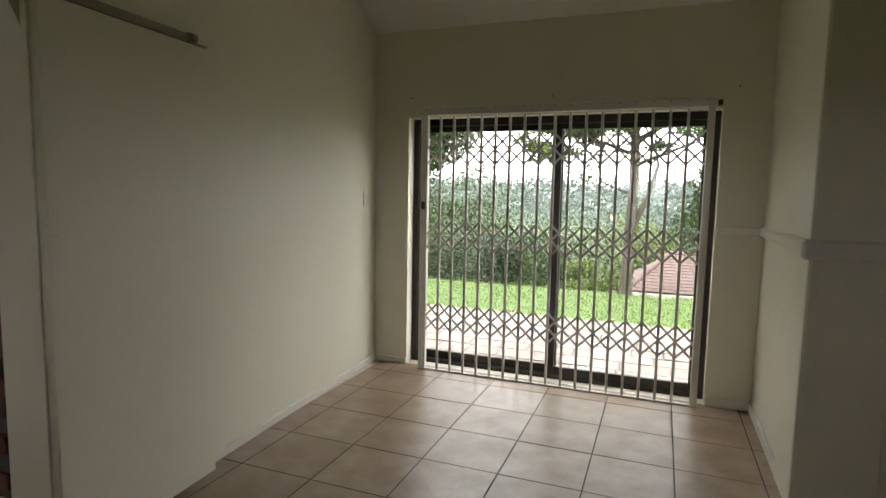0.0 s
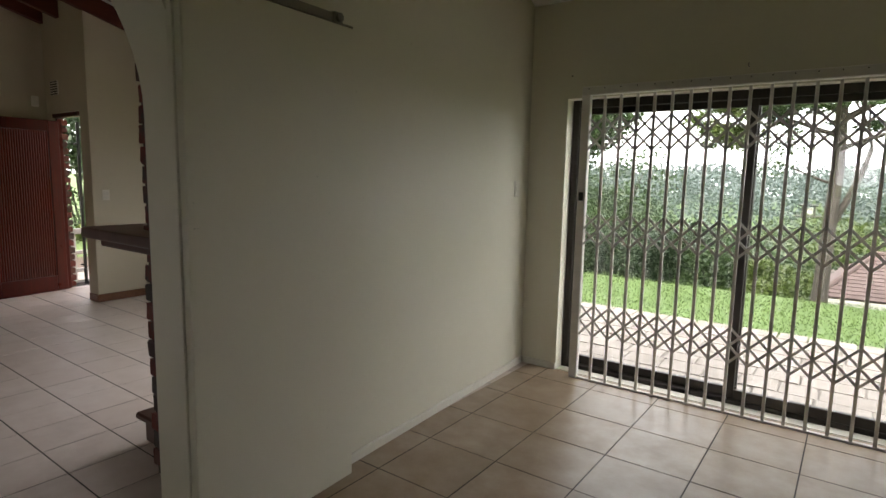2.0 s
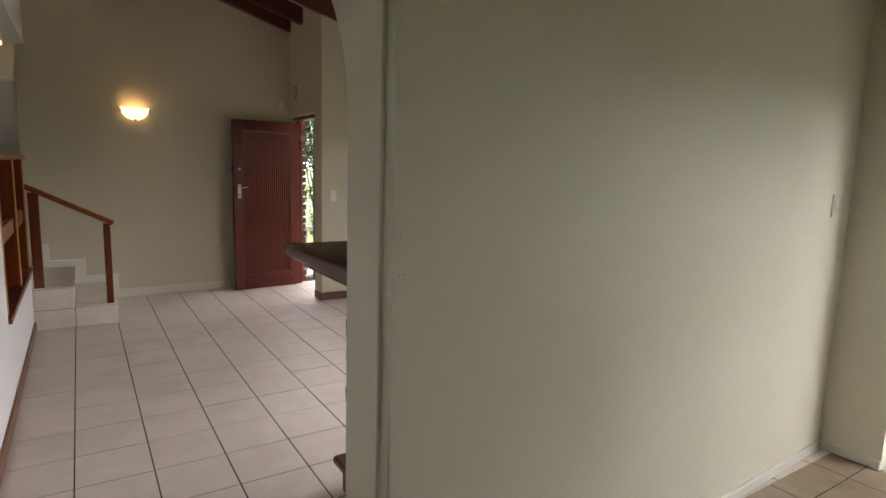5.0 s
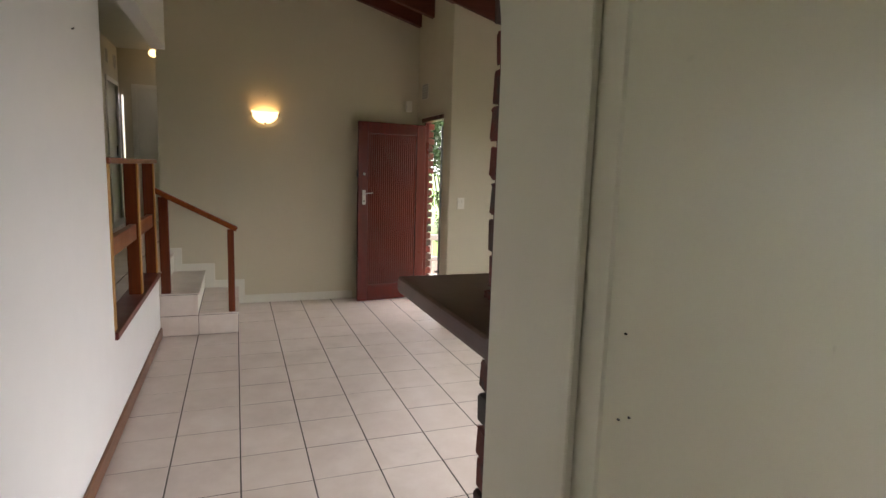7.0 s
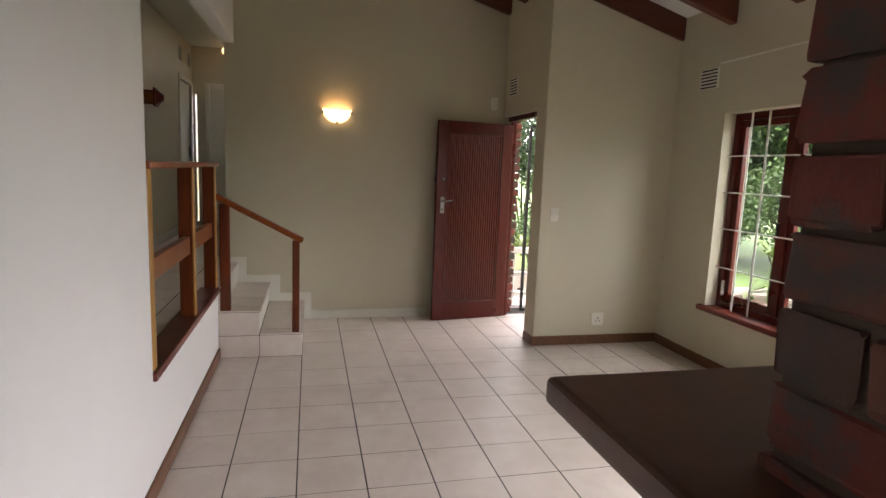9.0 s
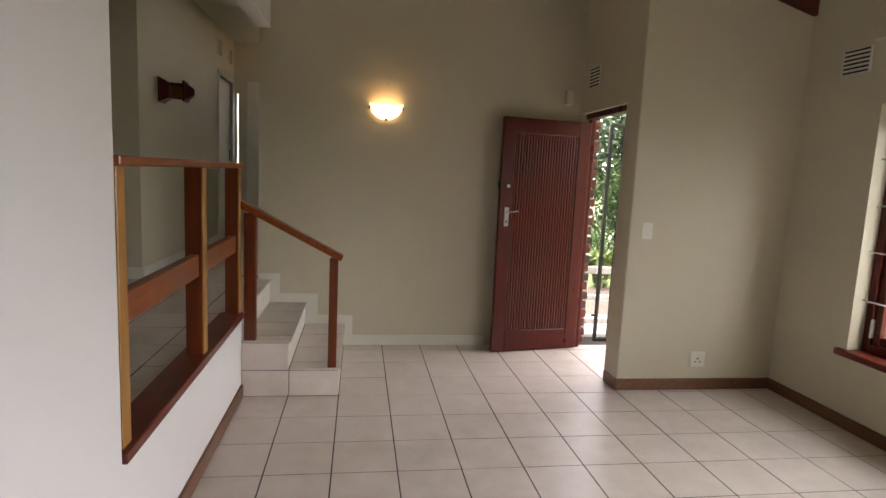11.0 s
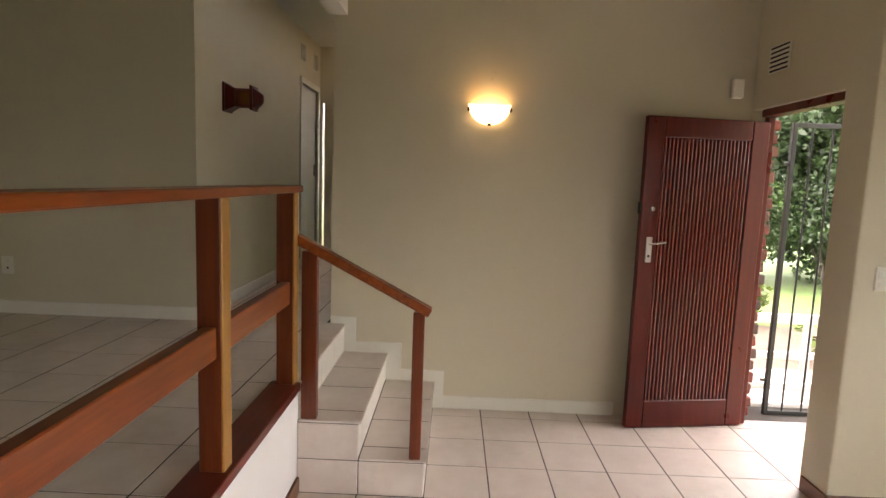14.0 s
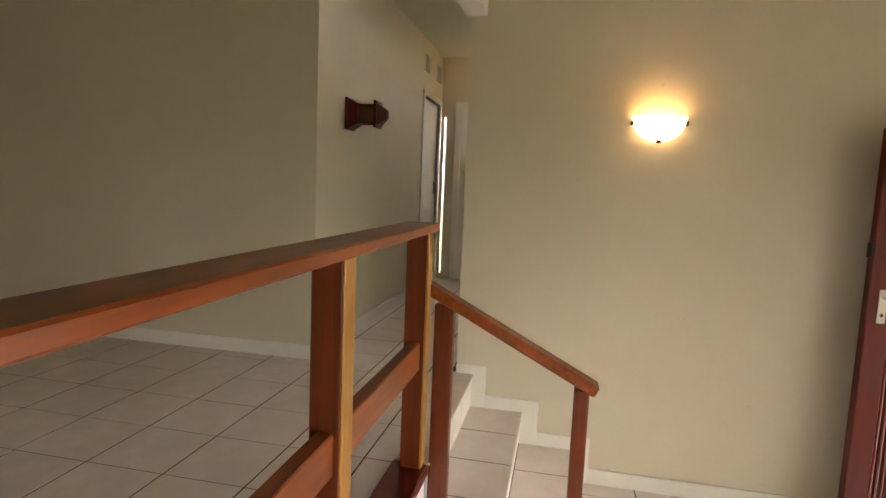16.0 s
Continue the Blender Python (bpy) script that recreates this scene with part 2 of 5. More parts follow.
M_MAT = ground_mat("dark_grey_rubber_mat", [(0.3, (0.03, 0.03, 0.035)), (0.7, (0.06, 0.06, 0.07))], 20)


# ---- builders ----
def mesh_from(name, bm, mat):
    me = bpy.data.meshes.new(name)
    bm.normal_update()
    bm.to_mesh(me)
    bm.free()
    for m in (mat if isinstance(mat, (list, tuple)) else [mat]):
        me.materials.append(m)
    return me


def add_box(bm, lo, hi, bev=0.0, seg=1, rot=None):
    c = [(a + b) / 2 for a, b in zip(lo, hi)]
    s = [max(b - a, 1e-4) for a, b in zip(lo, hi)]
    mat = Matrix.Translation(c) @ (rot.to_4x4() if rot else Matrix.Identity(4)) @ Matrix.Diagonal((*s, 1))
    r = bmesh.ops.create_cube(bm, size=1.0, matrix=mat)
    if bev > 0:
        es = list({e for v in r["verts"] for e in v.link_edges})
        bmesh.ops.bevel(bm, geom=es, offset=min(bev, min(s) * 0.45), segments=seg, affect='EDGES', profile=0.6)


def box(name, lo, hi, mat, bev=0.0, parent=None, seg=1):
    bm = bmesh.new()
    add_box(bm, lo, hi, bev, seg)
    ob = new(name, mesh_from(name, bm, mat))
    if parent:
        ob.parent = parent
    return ob


def boxes(name, items, mat, bev=0.0, parent=None):
    bm = bmesh.new()
    for lo, hi in items:
        add_box(bm, lo, hi, bev)
    ob = new(name, mesh_from(name, bm, mat))
    if parent:
        ob.parent = parent
    return ob


def empty(name, loc=(0, 0, 0)):
    ob = new(name)
    ob.location = loc
    return ob


def rod(bm, a, b, r0, r1=None, sides=8):
    a, b = Vector(a), Vector(b)
    d = b - a
    if d.length < 1e-6:
        return
    m = Matrix.Translation((a + b) / 2) @ d.to_track_quat("Z", "Y").to_matrix().to_4x4()
    bmesh.ops.create_cone(bm, cap_ends=True, segments=sides, radius1=r0, radius2=r0 if r1 is None else r1, depth=d.length, matrix=m)


def rod_ob(name, segs, r, mat, parent=None, sides=8):
    bm = bmesh.new()
    for a, b in segs:
        rod(bm, a, b, r, None, sides)
    ob = new(name, mesh_from(name, bm, mat))
    if parent:
        ob.parent = parent
    return ob


def wall_with_openings(name, axis, face, thick, u0, u1, z0, z1, holes, mat, top=None):
    """A wall along x (axis 'x', at y=face) or along y; thick may be negative; holes are (u0, u1, z0, z1)."""
    us = sorted({u0, u1, *[h for q in holes for h in q[:2]]})
    zs = sorted({z0, z1, *[h for q in holes for h in q[2:]]})
    bm = bmesh.new()
    def P(u, d, z):
        return (u, face + d, z) if axis == 'x' else (face + d, u, z)
    def solid(i, j):
        if i < 0 or j < 0 or i >= len(us) - 1 or j >= len(zs) - 1:
            return False
        cu, cz = (us[i] + us[i + 1]) / 2, (zs[j] + zs[j + 1]) / 2
        return not any(q[0] < cu < q[1] and q[2] < cz < q[3] for q in holes)
    cache = {}
    def V(i, d, j):
        k = (i, d, j)
        if k not in cache:
            z = zs[j]
            if top and j == len(zs) - 1:
                z = top(*P(us[i], d, 0)[:2])
            cache[k] = bm.verts.new(P(us[i], d, z))
        return cache[k]
    for i in range(len(us) - 1):
        for j in range(len(zs) - 1):
            if not solid(i, j):
                continue
            bm.faces.new([V(i, 0, j), V(i + 1, 0, j), V(i + 1, 0, j + 1), V(i, 0, j + 1)])
            bm.faces.new([V(i, thick, j), V(i, thick, j + 1), V(i + 1, thick, j + 1), V(i + 1, thick, j)])
            for (di, dj, q) in ((-1, 0, (i, j, i, j + 1)), (1, 0, (i + 1, j, i + 1, j + 1)), (0, -1, (i, j, i + 1, j)), (0, 1, (i, j + 1, i + 1, j + 1))):
                if not solid(i + di, j + dj):
                    bm.faces.new([V(q[0], 0, q[1]), V(q[2], 0, q[3]), V(q[2], thick, q[3]), V(q[0], thick, q[1])])
    bmesh.ops.recalc_face_normals(bm, faces=bm.faces)
    ob = new(name, mesh_from(name, bm, mat))
    return ob


def struct(ob, label, cat="wall"):
    return tagged(ob, label, cat, kind="structure")

# ---- plan: sunroom (east), living room, raised level and passage (south-west) ----
XW, XE = -2.69, 0.17             # sunroom west and east faces
SKEW = 0.05                      # the partition runs slightly out of square
YN1 = 4.03                       # sunroom north face
XL = -8.33                       # living room west face (lamp wall)
YN, YD, XD = 4.03, 2.80, -7.25   # window wall, entrance wall, side of the entrance recess
YS = 0.185                       # living room south face
XP = -2.92                       # partition, living side
XA, XB = -2.79, -2.635          # its thinner part round the arch
ZU = 0.555                       # raised floor
YC = -0.79                       # passage south face
XU = -8.30                       # raised level west face
S, GX, GY = 0.33, -7.205, 0.812      # living room tile grid


def slope(y, z0=2.90):
    return z0 + 0.29 * (YN - y)


def out_of_square(me, x_from=-2.75):
    """Lean the sunroom side of a mesh along the partition's line."""
    for v in me.vertices:
        if v.co.x > x_from:
            v.co.x += SKEW * (YN1 - v.co.y)
    return me


def arch_partition():
    """Partition with an arched opening at its south end, thicker round the arch."""
    bm = bmesh.new()
    cy, a, zs, h = 0.679, 0.516, 1.65, 0.66
    n = 28
    pts = [(cy + a, 0.0), (cy + a, zs)]
    pts += [(cy + a * math.cos(math.pi * i / n), zs + h * math.sin(math.pi * i / n)) for i in range(1, n)]
    pts += [(cy - a, zs), (cy - a, 0.0)]
    y_hi, y_lo, top = 1.93, -1.6, 5.4
    out = []
    for (y, z) in pts:
        if z <= zs:
            out.append((y_hi if y > cy else y_lo, z))
        else:
            k = (y - cy) / a
            out.append((y_hi if k > 0.92 else (y_lo if k < -0.92 else cy + (y_hi - cy) * k if k > 0 else cy + (cy - y_lo) * k), top))
    for x in (XA, XB):
        vi = [bm.verts.new((x, y, z)) for y, z in pts]
        vo = [bm.verts.new((x, y, z)) for y, z in out]
        for i in range(len(pts) - 1):
            q = [vi[i], vi[i + 1], vo[i + 1], vo[i]]
            try:
                bm.faces.new(q)
            except ValueError:
                pass
        if x == XA:
            vi0 = vi
        else:
            for i in range(len(pts) - 1):
                bm.faces.new([vi0[i], vi0[i + 1], vi[i + 1], vi[i]])
    add_box(bm, (XP, 1.93, 0), (XW, YN1 + 0.25, 4.4))
    bmesh.ops.recalc_face_normals(bm, faces=bm.faces)
    ob = new("wall_partition", out_of_square(mesh_from("wall_partition", bm, M_WALL_OLD)))
    struct(ob, "cream painted partition wall with an arched opening")


arch_partition()

# sunroom
struct(wall_with_openings("wall_north_sunroom", 'x', YN1, 0.26, XW, XE + 0.3, 0, 2.7, [(-2.395, -0.12, 0.0, 2.022)], M_WALL_OLD, top=lambda x, y: 3.2), "cream painted end wall round the glass sliding door")
struct(box("wall_east_sunroom", (XE, 2.72, 0), (XE + 0.3, YN1, 4.6), M_WALL_OLD, 0.0), "scuffed cream side wall of the sunroom")
struct(box("pier_sunroom", (XE - 0.022, 2.70, 0), (XE + 0.32, 3.06, 4.6), M_WALL_OLD, 0.016, seg=2), "cream painted shallow pier at the end of the side wall")
struct(wall_with_openings("wall_recess_sunroom", 'x', 2.74, 0.25, XE + 0.3, 2.4, 0, 4.6, [], M_WALL_OLD), "cream painted wall of the side recess")
struct(wall_with_openings("wall_far_east_sunroom", 'y', 2.4, 0.25, -1.6, 2.74, 0, 5.2, [], M_WALL_OLD), "plain cream end wall of the side recess")
# Back wall stays unseen; its opening is added to brighten the sunroom.
struct(wall_with_openings("wall_south_sunroom", 'x', -1.6, -0.2, XP, 2.65, 0, 5.6, [(-1.0, -0.4, 1.25, 2.0)], M_WALL_OLD), "plain cream back wall of the sunroom with an added light opening")


def sloped_ceiling(name, x0, x1, y0, y1, z0, mat, label, k=0.29):
    bm = bmesh.new()
    v = []
    for dz in (0, 0.05):
        v.append([bm.verts.new((x, y, z0 + k * (YN - y) + dz)) for x, y in ((x0, y0), (x1, y0), (x1, y1), (x0, y1))])
    bm.faces.new(v[0])
    bm.faces.new(v[1])
    for i in range(4):
        bm.faces.new([v[0][i], v[0][(i + 1) % 4], v[1][(i + 1) % 4], v[1][i]])
    bmesh.ops.recalc_face_normals(bm, faces=bm.faces)
    struct(new(name, mesh_from(name, bm, mat)), label, "ceiling")


sloped_ceiling("ceiling_sunroom", XP, 2.65, -1.8, YN1 + 0.3, 2.70, M_CEIL, "white painted sloping ceiling", 0.46)
sloped_ceiling("ceiling_living_room", XL - 0.3, XP + 0.2, -0.05, YN + 0.3, 2.90, M_CEIL, "white painted sloping ceiling above the rafters")

# living room
WX0, WX1, WZ0, WZ1 = -6.62, -5.3, 0.50, 2.045
struct(wall_with_openings("wall_north_living_room", 'x', YN, 0.26, XD - 0.22, XP, 0, 2.96, [(WX0, WX1, WZ0, WZ1), (-4.6, -3.15, 0.0, 2.1)], M_WALL), "cream painted wall with a barred timber window")
struct(wall_with_openings("wall_entrance", 'x', YD, 0.125, XL - 0.25, XD - 0.22, 0, 3.5, [(XL + 0.015, -7.44, 0.0, 2.07)], M_WALL), "cream painted entrance wall round the open front door")
DX0, DX1 = XL + 0.015, -7.44
bm = bmesh.new()
add_box(bm, (XD - 0.22, YD, 0), (XD, YN + 0.26, 3.5), 0.012, 2)
struct(new("wall_entrance_side", mesh_from("wall_entrance_side", bm, M_WALL)), "cream painted return wall beside the front door")
struct(wall_with_openings("wall_west_living_room", 'y', XL, -0.25, 0.10, YD, 0, 4.2, [], M_WALL), "cream painted wall with a lit sconce lamp")
OX0, OZ1 = -5.365, 2.58
struct(wall_with_openings("wall_south_living_room", 'x', YS, -0.12, XL, XA, 0, 4.3, [(XL, OX0, ZU + 0.0, OZ1)], M_WALL_W), "white painted wall with a large opening to the raised level")

# raised level
struct(wall_with_openings("wall_west_raised_level", 'y', XU, -0.2, -3.6, YC, ZU, 3.12, [], M_WALL), "cream painted wall of the raised level")
struct(wall_with_openings("wall_south_passage", 'x', YC, -0.12, -12.6, XU - 0.2, ZU, 3.12, [(-11.54, -10.82, ZU, ZU + 2.0)], M_WALL), "dim cream passage wall")
struct(wall_with_openings("wall_north_passage", 'x', 0.10, 0.2, -12.6, XL - 0.25, ZU, 3.12, [], M_WALL), "dim cream passage wall opposite")
# Narrow slot lets daylight show as the bright strip at the passage end.
struct(wall_with_openings("wall_end_passage", 'y', -11.68, -0.1, YC, 0.10, ZU, 3.12, [(YC + 0.034, YC + 0.06, ZU + 0.06, ZU + 1.9)], M_WALL), "dim end wall of the passage with a slot for the bright strip")
# Out of view; the opening is added to light the raised level's wall.
struct(wall_with_openings("wall_south_raised_level", 'x', -3.6, -0.2, XU - 0.2, XP, 0, 3.12, [(-4.5, -3.9, 0.95, 1.6)], M_WALL), "cream back wall of the raised level with an added light opening")
struct(wall_with_openings("wall_east_raised_level", 'y', XP, -0.2, -3.6, 0.06, 0, 3.12, [], M_WALL), "cream end wall of the raised level")
struct(wall_with_openings("wall_back_room", 'x', -3.3, -0.2, -12.8, XU - 0.2, ZU, 3.12, [], M_WALL), "cream wall of the room off the passage")
struct(wall_with_openings("wall_back_room_end", 'y', -12.6, -0.2, -3.3, YC - 0.12, ZU, 3.12, [], M_WALL), "cream end wall of the room off the passage")
struct(box("ceiling_raised_level", (-13, -4, 3.12), (XP, 0.062, 3.2), M_CEIL), "flat white ceiling of the raised level", "ceiling")


# ---- floors ----
def floor_slab(name, lo, hi, label):
    return struct(box(name, lo, hi, M_GROUT), label, "floor")


def lay_tiles(parent, x0, x1, y0, y1, ox, oy, s, z, mat, gap=0.005, thick=0.008, skip=(), gap_y=None):
    gap_y = gap_y or gap
    full = None
    i0, i1 = math.floor((x0 - ox) / s), math.ceil((x1 - ox) / s)
    j0, j1 = math.floor((y0 - oy) / s), math.ceil((y1 - oy) / s)
    for i in range(i0, i1):
        for j in range(j0, j1):
            a, b = max(x0, ox + i * s + gap / 2), min(x1, ox + (i + 1) * s - gap / 2)
            c, d = max(y0, oy + j * s + gap_y / 2), min(y1, oy + (j + 1) * s - gap_y / 2)
            if b - a < 0.015 or d - c < 0.015:
                continue
            if any(a >= q[0] - 0.01 and b <= q[1] + 0.01 and c >= q[2] - 0.01 and d <= q[3] + 0.01 for q in skip):
                continue
            whole = b - a > s - gap - 1e-4 and d - c > s - gap_y - 1e-4
            if whole and full:
                me = full
            else:
                bm = bmesh.new()
                add_box(bm, (-(b - a) / 2, -(d - c) / 2, -thick), ((b - a) / 2, (d - c) / 2, 0), 0.0012)
                me = mesh_from("tile", bm, mat)
                if whole:
                    full = me
            t = new("tile", me)
            t.location = ((a + b) / 2, (c + d) / 2, z + random.uniform(-0.0006, 0.0006))
            t.rotation_euler = (random.uniform(-0.0012, 0.0012), random.uniform(-0.0012, 0.0012), 0)
            t.parent = parent


floor_living = floor_slab("floor_living_room", (XL - 0.3, 0.0, -0.2), (-2.62, YN + 0.1, -0.0014), "pale pinkish ceramic tile floor with dark joints")
floor_sun = floor_slab("floor_sunroom", (-2.62, -1.7, -0.2), (2.5, YN1 + 0.2, -0.0014), "tan mottled ceramic tile floor")
floor_up = floor_slab("floor_raised_level", (-12.6, -3.7, 0.2), (XP, YS - 0.125, ZU - 0.0014), "pale ceramic tile floor of the raised level")

# ---- stairs ----
stairs = empty("stairs", (-7.7, 0.5, 0))
stairs.matrix_world = Matrix.Translation((0, 0, 0))
boxes("base", [((XL, 0.47, -0.005), (GX - 0.004, GY - 0.004, 0.1855)), ((XL, YS + 0.002, -0.005), (GX - 0.004, 0.484, 0.3715))], M_GROUT, 0, stairs)
R1, R2 = 0.187, 0.373


def clad(parent, lo, hi, mat):
    box("tile", lo, hi, mat, 0.003, parent)


for (y0, y1, z) in ((0.487, GY, R1), (YS, 0.487, R2)):
    x = XL
    while x < GX - 0.02:
        x2 = min(x + 0.33, GX)
        if GX - x2 < 0.08:
            x2 = GX
        clad(stairs, (x + 0.002, y0 + 0.002, z - 0.012), (x2 - 0.002, y1 + 0.012, z), M_TILE)
        x = x2
    clad(stairs, (GX - 0.01, y0 + 0.002, 0.0), (GX, y1 - 0.002, min(z, R1) - 0.014), M_TILE)
    if z > R1:
        clad(stairs, (GX - 0.01, y0 + 0.002, R1 - 0.010), (GX, y1 - 0.002, z - 0.014), M_TILE)
for (y, z0, z1) in ((GY, 0.0, R1), (0.487, R1, R2), (YS + 0.011, R2, ZU)):
    x = XL
    while x < GX - 0.02:
        x2 = min(x + 0.33, GX - 0.012)
        clad(stairs, (x + 0.002, y - 0.010, z0 + 0.002), (x2 - 0.002, y, z1 - 0.013), M_TRIM)
        x = x2 if x2 < GX - 0.02 else GX
x = XL
while x < GX - 0.02:
    x2 = min(x + 0.33, GX)
    clad(stairs, (x + 0.002, YS - 0.123, ZU + 0.001), (x2 - 0.002, YS + 0.022, ZU + 0.012), M_TILE)
    x = x2
tagged(stairs, "short flight of pale tiled steps to the raised level", "stairs", kind="structure")

# skirtings
boxes_list = [((XL, 0.884, 0), (XL + 0.014, 2.05, 0.09))]
struct(boxes("baseboard_west", boxes_list, M_TRIM, 0.003), "white painted skirting under the lamp wall", "baseboard")
sk = boxes("baseboard_stairs", [((XL, 0.589, 0.0), (XL + 0.014, 0.884, 0.264)), ((XL, 0.276, 0.0), (XL + 0.0135, 0.589, 0.446)), ((XL, 0.101, 0.0), (XL + 0.013, 0.276, 0.615))], M_TRIM, 0.002)
struct(sk, "stepped white skirting beside the stairs", "baseboard")
struct(boxes("baseboard_south", [((-7.2, YS, 0), (XP, YS + 0.016, 0.085))], M_SKIRT, 0.004), "brown timber skirting along the white wall", "baseboard")
struct(boxes("baseboard_north", [((XD + 0.016, YN - 0.016, 0), (-4.6, YN, 0.085))], M_SKIRT, 0.004), "brown timber skirting under the window", "baseboard")
struct(boxes("baseboard_recess", [((XD, YD - 0.014, 0), (XD + 0.016, YN, 0.085)), ((-7.44, YD - 0.016, 0), (XD + 0.014, YD, 0.084))], M_SKIRT, 0.004), "brown timber skirting round the wall corner", "baseboard")
struct(boxes("baseboard_raised", [((XU, -3.6, ZU), (XU + 0.014, YC + 0.014, ZU + 0.09)), ((-12.5, YC, ZU), (XU, YC + 0.014, ZU + 0.09))], M_TRIM, 0.003), "white painted skirting of the raised level", "baseboard")
struct(boxes("baseboard_sunroom_west", [((XW, 1.936, 0), (XW + 0.016, YN1 - 0.017, 0.052)), ((XW + 0.001, YN1 - 0.016, 0), (-2.395, YN1, 0.05))], M_TRIM, 0.004), "white painted skirting board", "baseboard")
out_of_square(bpy.data.objects["baseboard_sunroom_west"].data)
struct(boxes("baseboard_sunroom_east", [((XE - 0.016, 3.06, 0), (XE, YN1, 0.07)), ((-0.115, YN1 - 0.016, 0), (XE - 0.017, YN1, 0.069))], M_TRIM, 0.004), "white painted skirting board", "baseboard")
struct(boxes("trim_dado", [((XE - 0.028, 3.07, 1.185), (XE, YN1 - 0.0285, 1.25)), ((-0.10, YN1 - 0.028, 1.186), (XE, YN1, 1.249)), ((XE - 0.055, 2.665, 1.175), (XE - 0.02, 3.075, 1.265)), ((XE - 0.055, 2.664, 1.176), (XE + 0.34, 2.70, 1.264)), ((XE + 0.34, 2.71, 1.185), (2.4, 2.74, 1.25))], M_TRIM, 0.012), "white painted plaster dado rail", "trim")

# rafters
for k, x in enumerate([-8.335, -7.895] + [-7.285 + 0.62 * i for i in range(8)]):
    y_end = YD if x < XD - 0.1 else YN
    bm = bmesh.new()
    y_top = -0.0
    vs = []
    for xx in (x, x + 0.075):
        vs.append([bm.verts.new((xx, y, z)) for y, z in ((y_end - 0.002, slope(y_end) - 0.19), (y_end - 0.002, slope(y_end) - 0.001), (y_top, slope(y_top) - 0.001), (y_top, slope(y_top) - 0.19))])
    bm.faces.new(vs[0])
    bm.faces.new(vs[1])
    for i in range(4):
        bm.faces.new([vs[0][i], vs[0][(i + 1) % 4], vs[1][(i + 1) % 4], vs[1][i]])
    bmesh.ops.recalc_face_normals(bm, faces=bm.faces)
    bmesh.ops.bevel(bm, geom=list(bm.edges), offset=0.006, segments=1, affect='EDGES')
    tagged(new("rafter", mesh_from("rafter", bm, M_BEAM)), "dark red stained timber rafter under the white ceiling", "rafter", group="exposed rafters", kind="structure")


# ---- sunroom things ----
def sliding_door():
    d = empty("sliding_glass_door")
    x0, x1, y0, z1 = -2.395, -0.12, YN1 + 0.10, 2.022
    xm = -1.205
    fr = [((x0, y0, 0), (x0 + 0.05, y0 + 0.10, z1)), ((x1 - 0.05, y0, 0), (x1, y0 + 0.10, z1)), ((x0 + 0.05, y0, z1 - 0.055), (x1 - 0.05, y0 + 0.10, z1)), ((x0 + 0.05, y0, 0), (x1 - 0.05, y0 + 0.10, 0.035))]
    boxes("frame", fr, M_BRONZE, 0.004, d)
    for (a, b, y) in ((x0 + 0.05, xm + 0.03, y0 + 0.052), (xm - 0.03, x1 - 0.05, y0 + 0.012)):
        s = [((a, y, 0.036), (a + 0.05, y + 0.035, z1 - 0.056)), ((b - 0.05, y, 0.036), (b, y + 0.035, z1 - 0.056)), ((a + 0.05, y, 0.036), (b - 0.05, y + 0.035, 0.10)), ((a + 0.05, y, z1 - 0.10), (b - 0.05, y + 0.035, z1 - 0.056))]
        boxes("sash", s, M_BRONZE, 0.004, d)
        p = box("pane", (a + 0.05, y + 0.015, 0.10), (b - 0.05, y + 0.020, z1 - 0.10), M_GLASS, 0, d)
        p.visible_shadow = False
    box("sill", (x0, YN1 + 0.005, -0.004), (x1, y0 - 0.001, 0.006), M_TRIM, 0.002, d)
    tagged(d, "dark bronze aluminium sliding glass door to the patio", "glass door")


sliding_door()


def bar(bm, a, b, w, y0, y1):
    """A flat bar between two (x, z) points."""
    a, b = Vector((a[0], 0, a[1])), Vector((b[0], 0, b[1]))
    d = b - a
    ang = math.atan2(d.z, d.x)
    add_box_m(bm, Matrix.Translation(((a.x + b.x) / 2, (y0 + y1) / 2, (a.z + b.z) / 2)) @ Matrix.Rotation(-ang, 4, 'Y') @ Matrix.Diagonal((d.length, y1 - y0, w, 1)))


def add_box_m(bm, m):
    bmesh.ops.create_cube(bm, size=1.0, matrix=m)


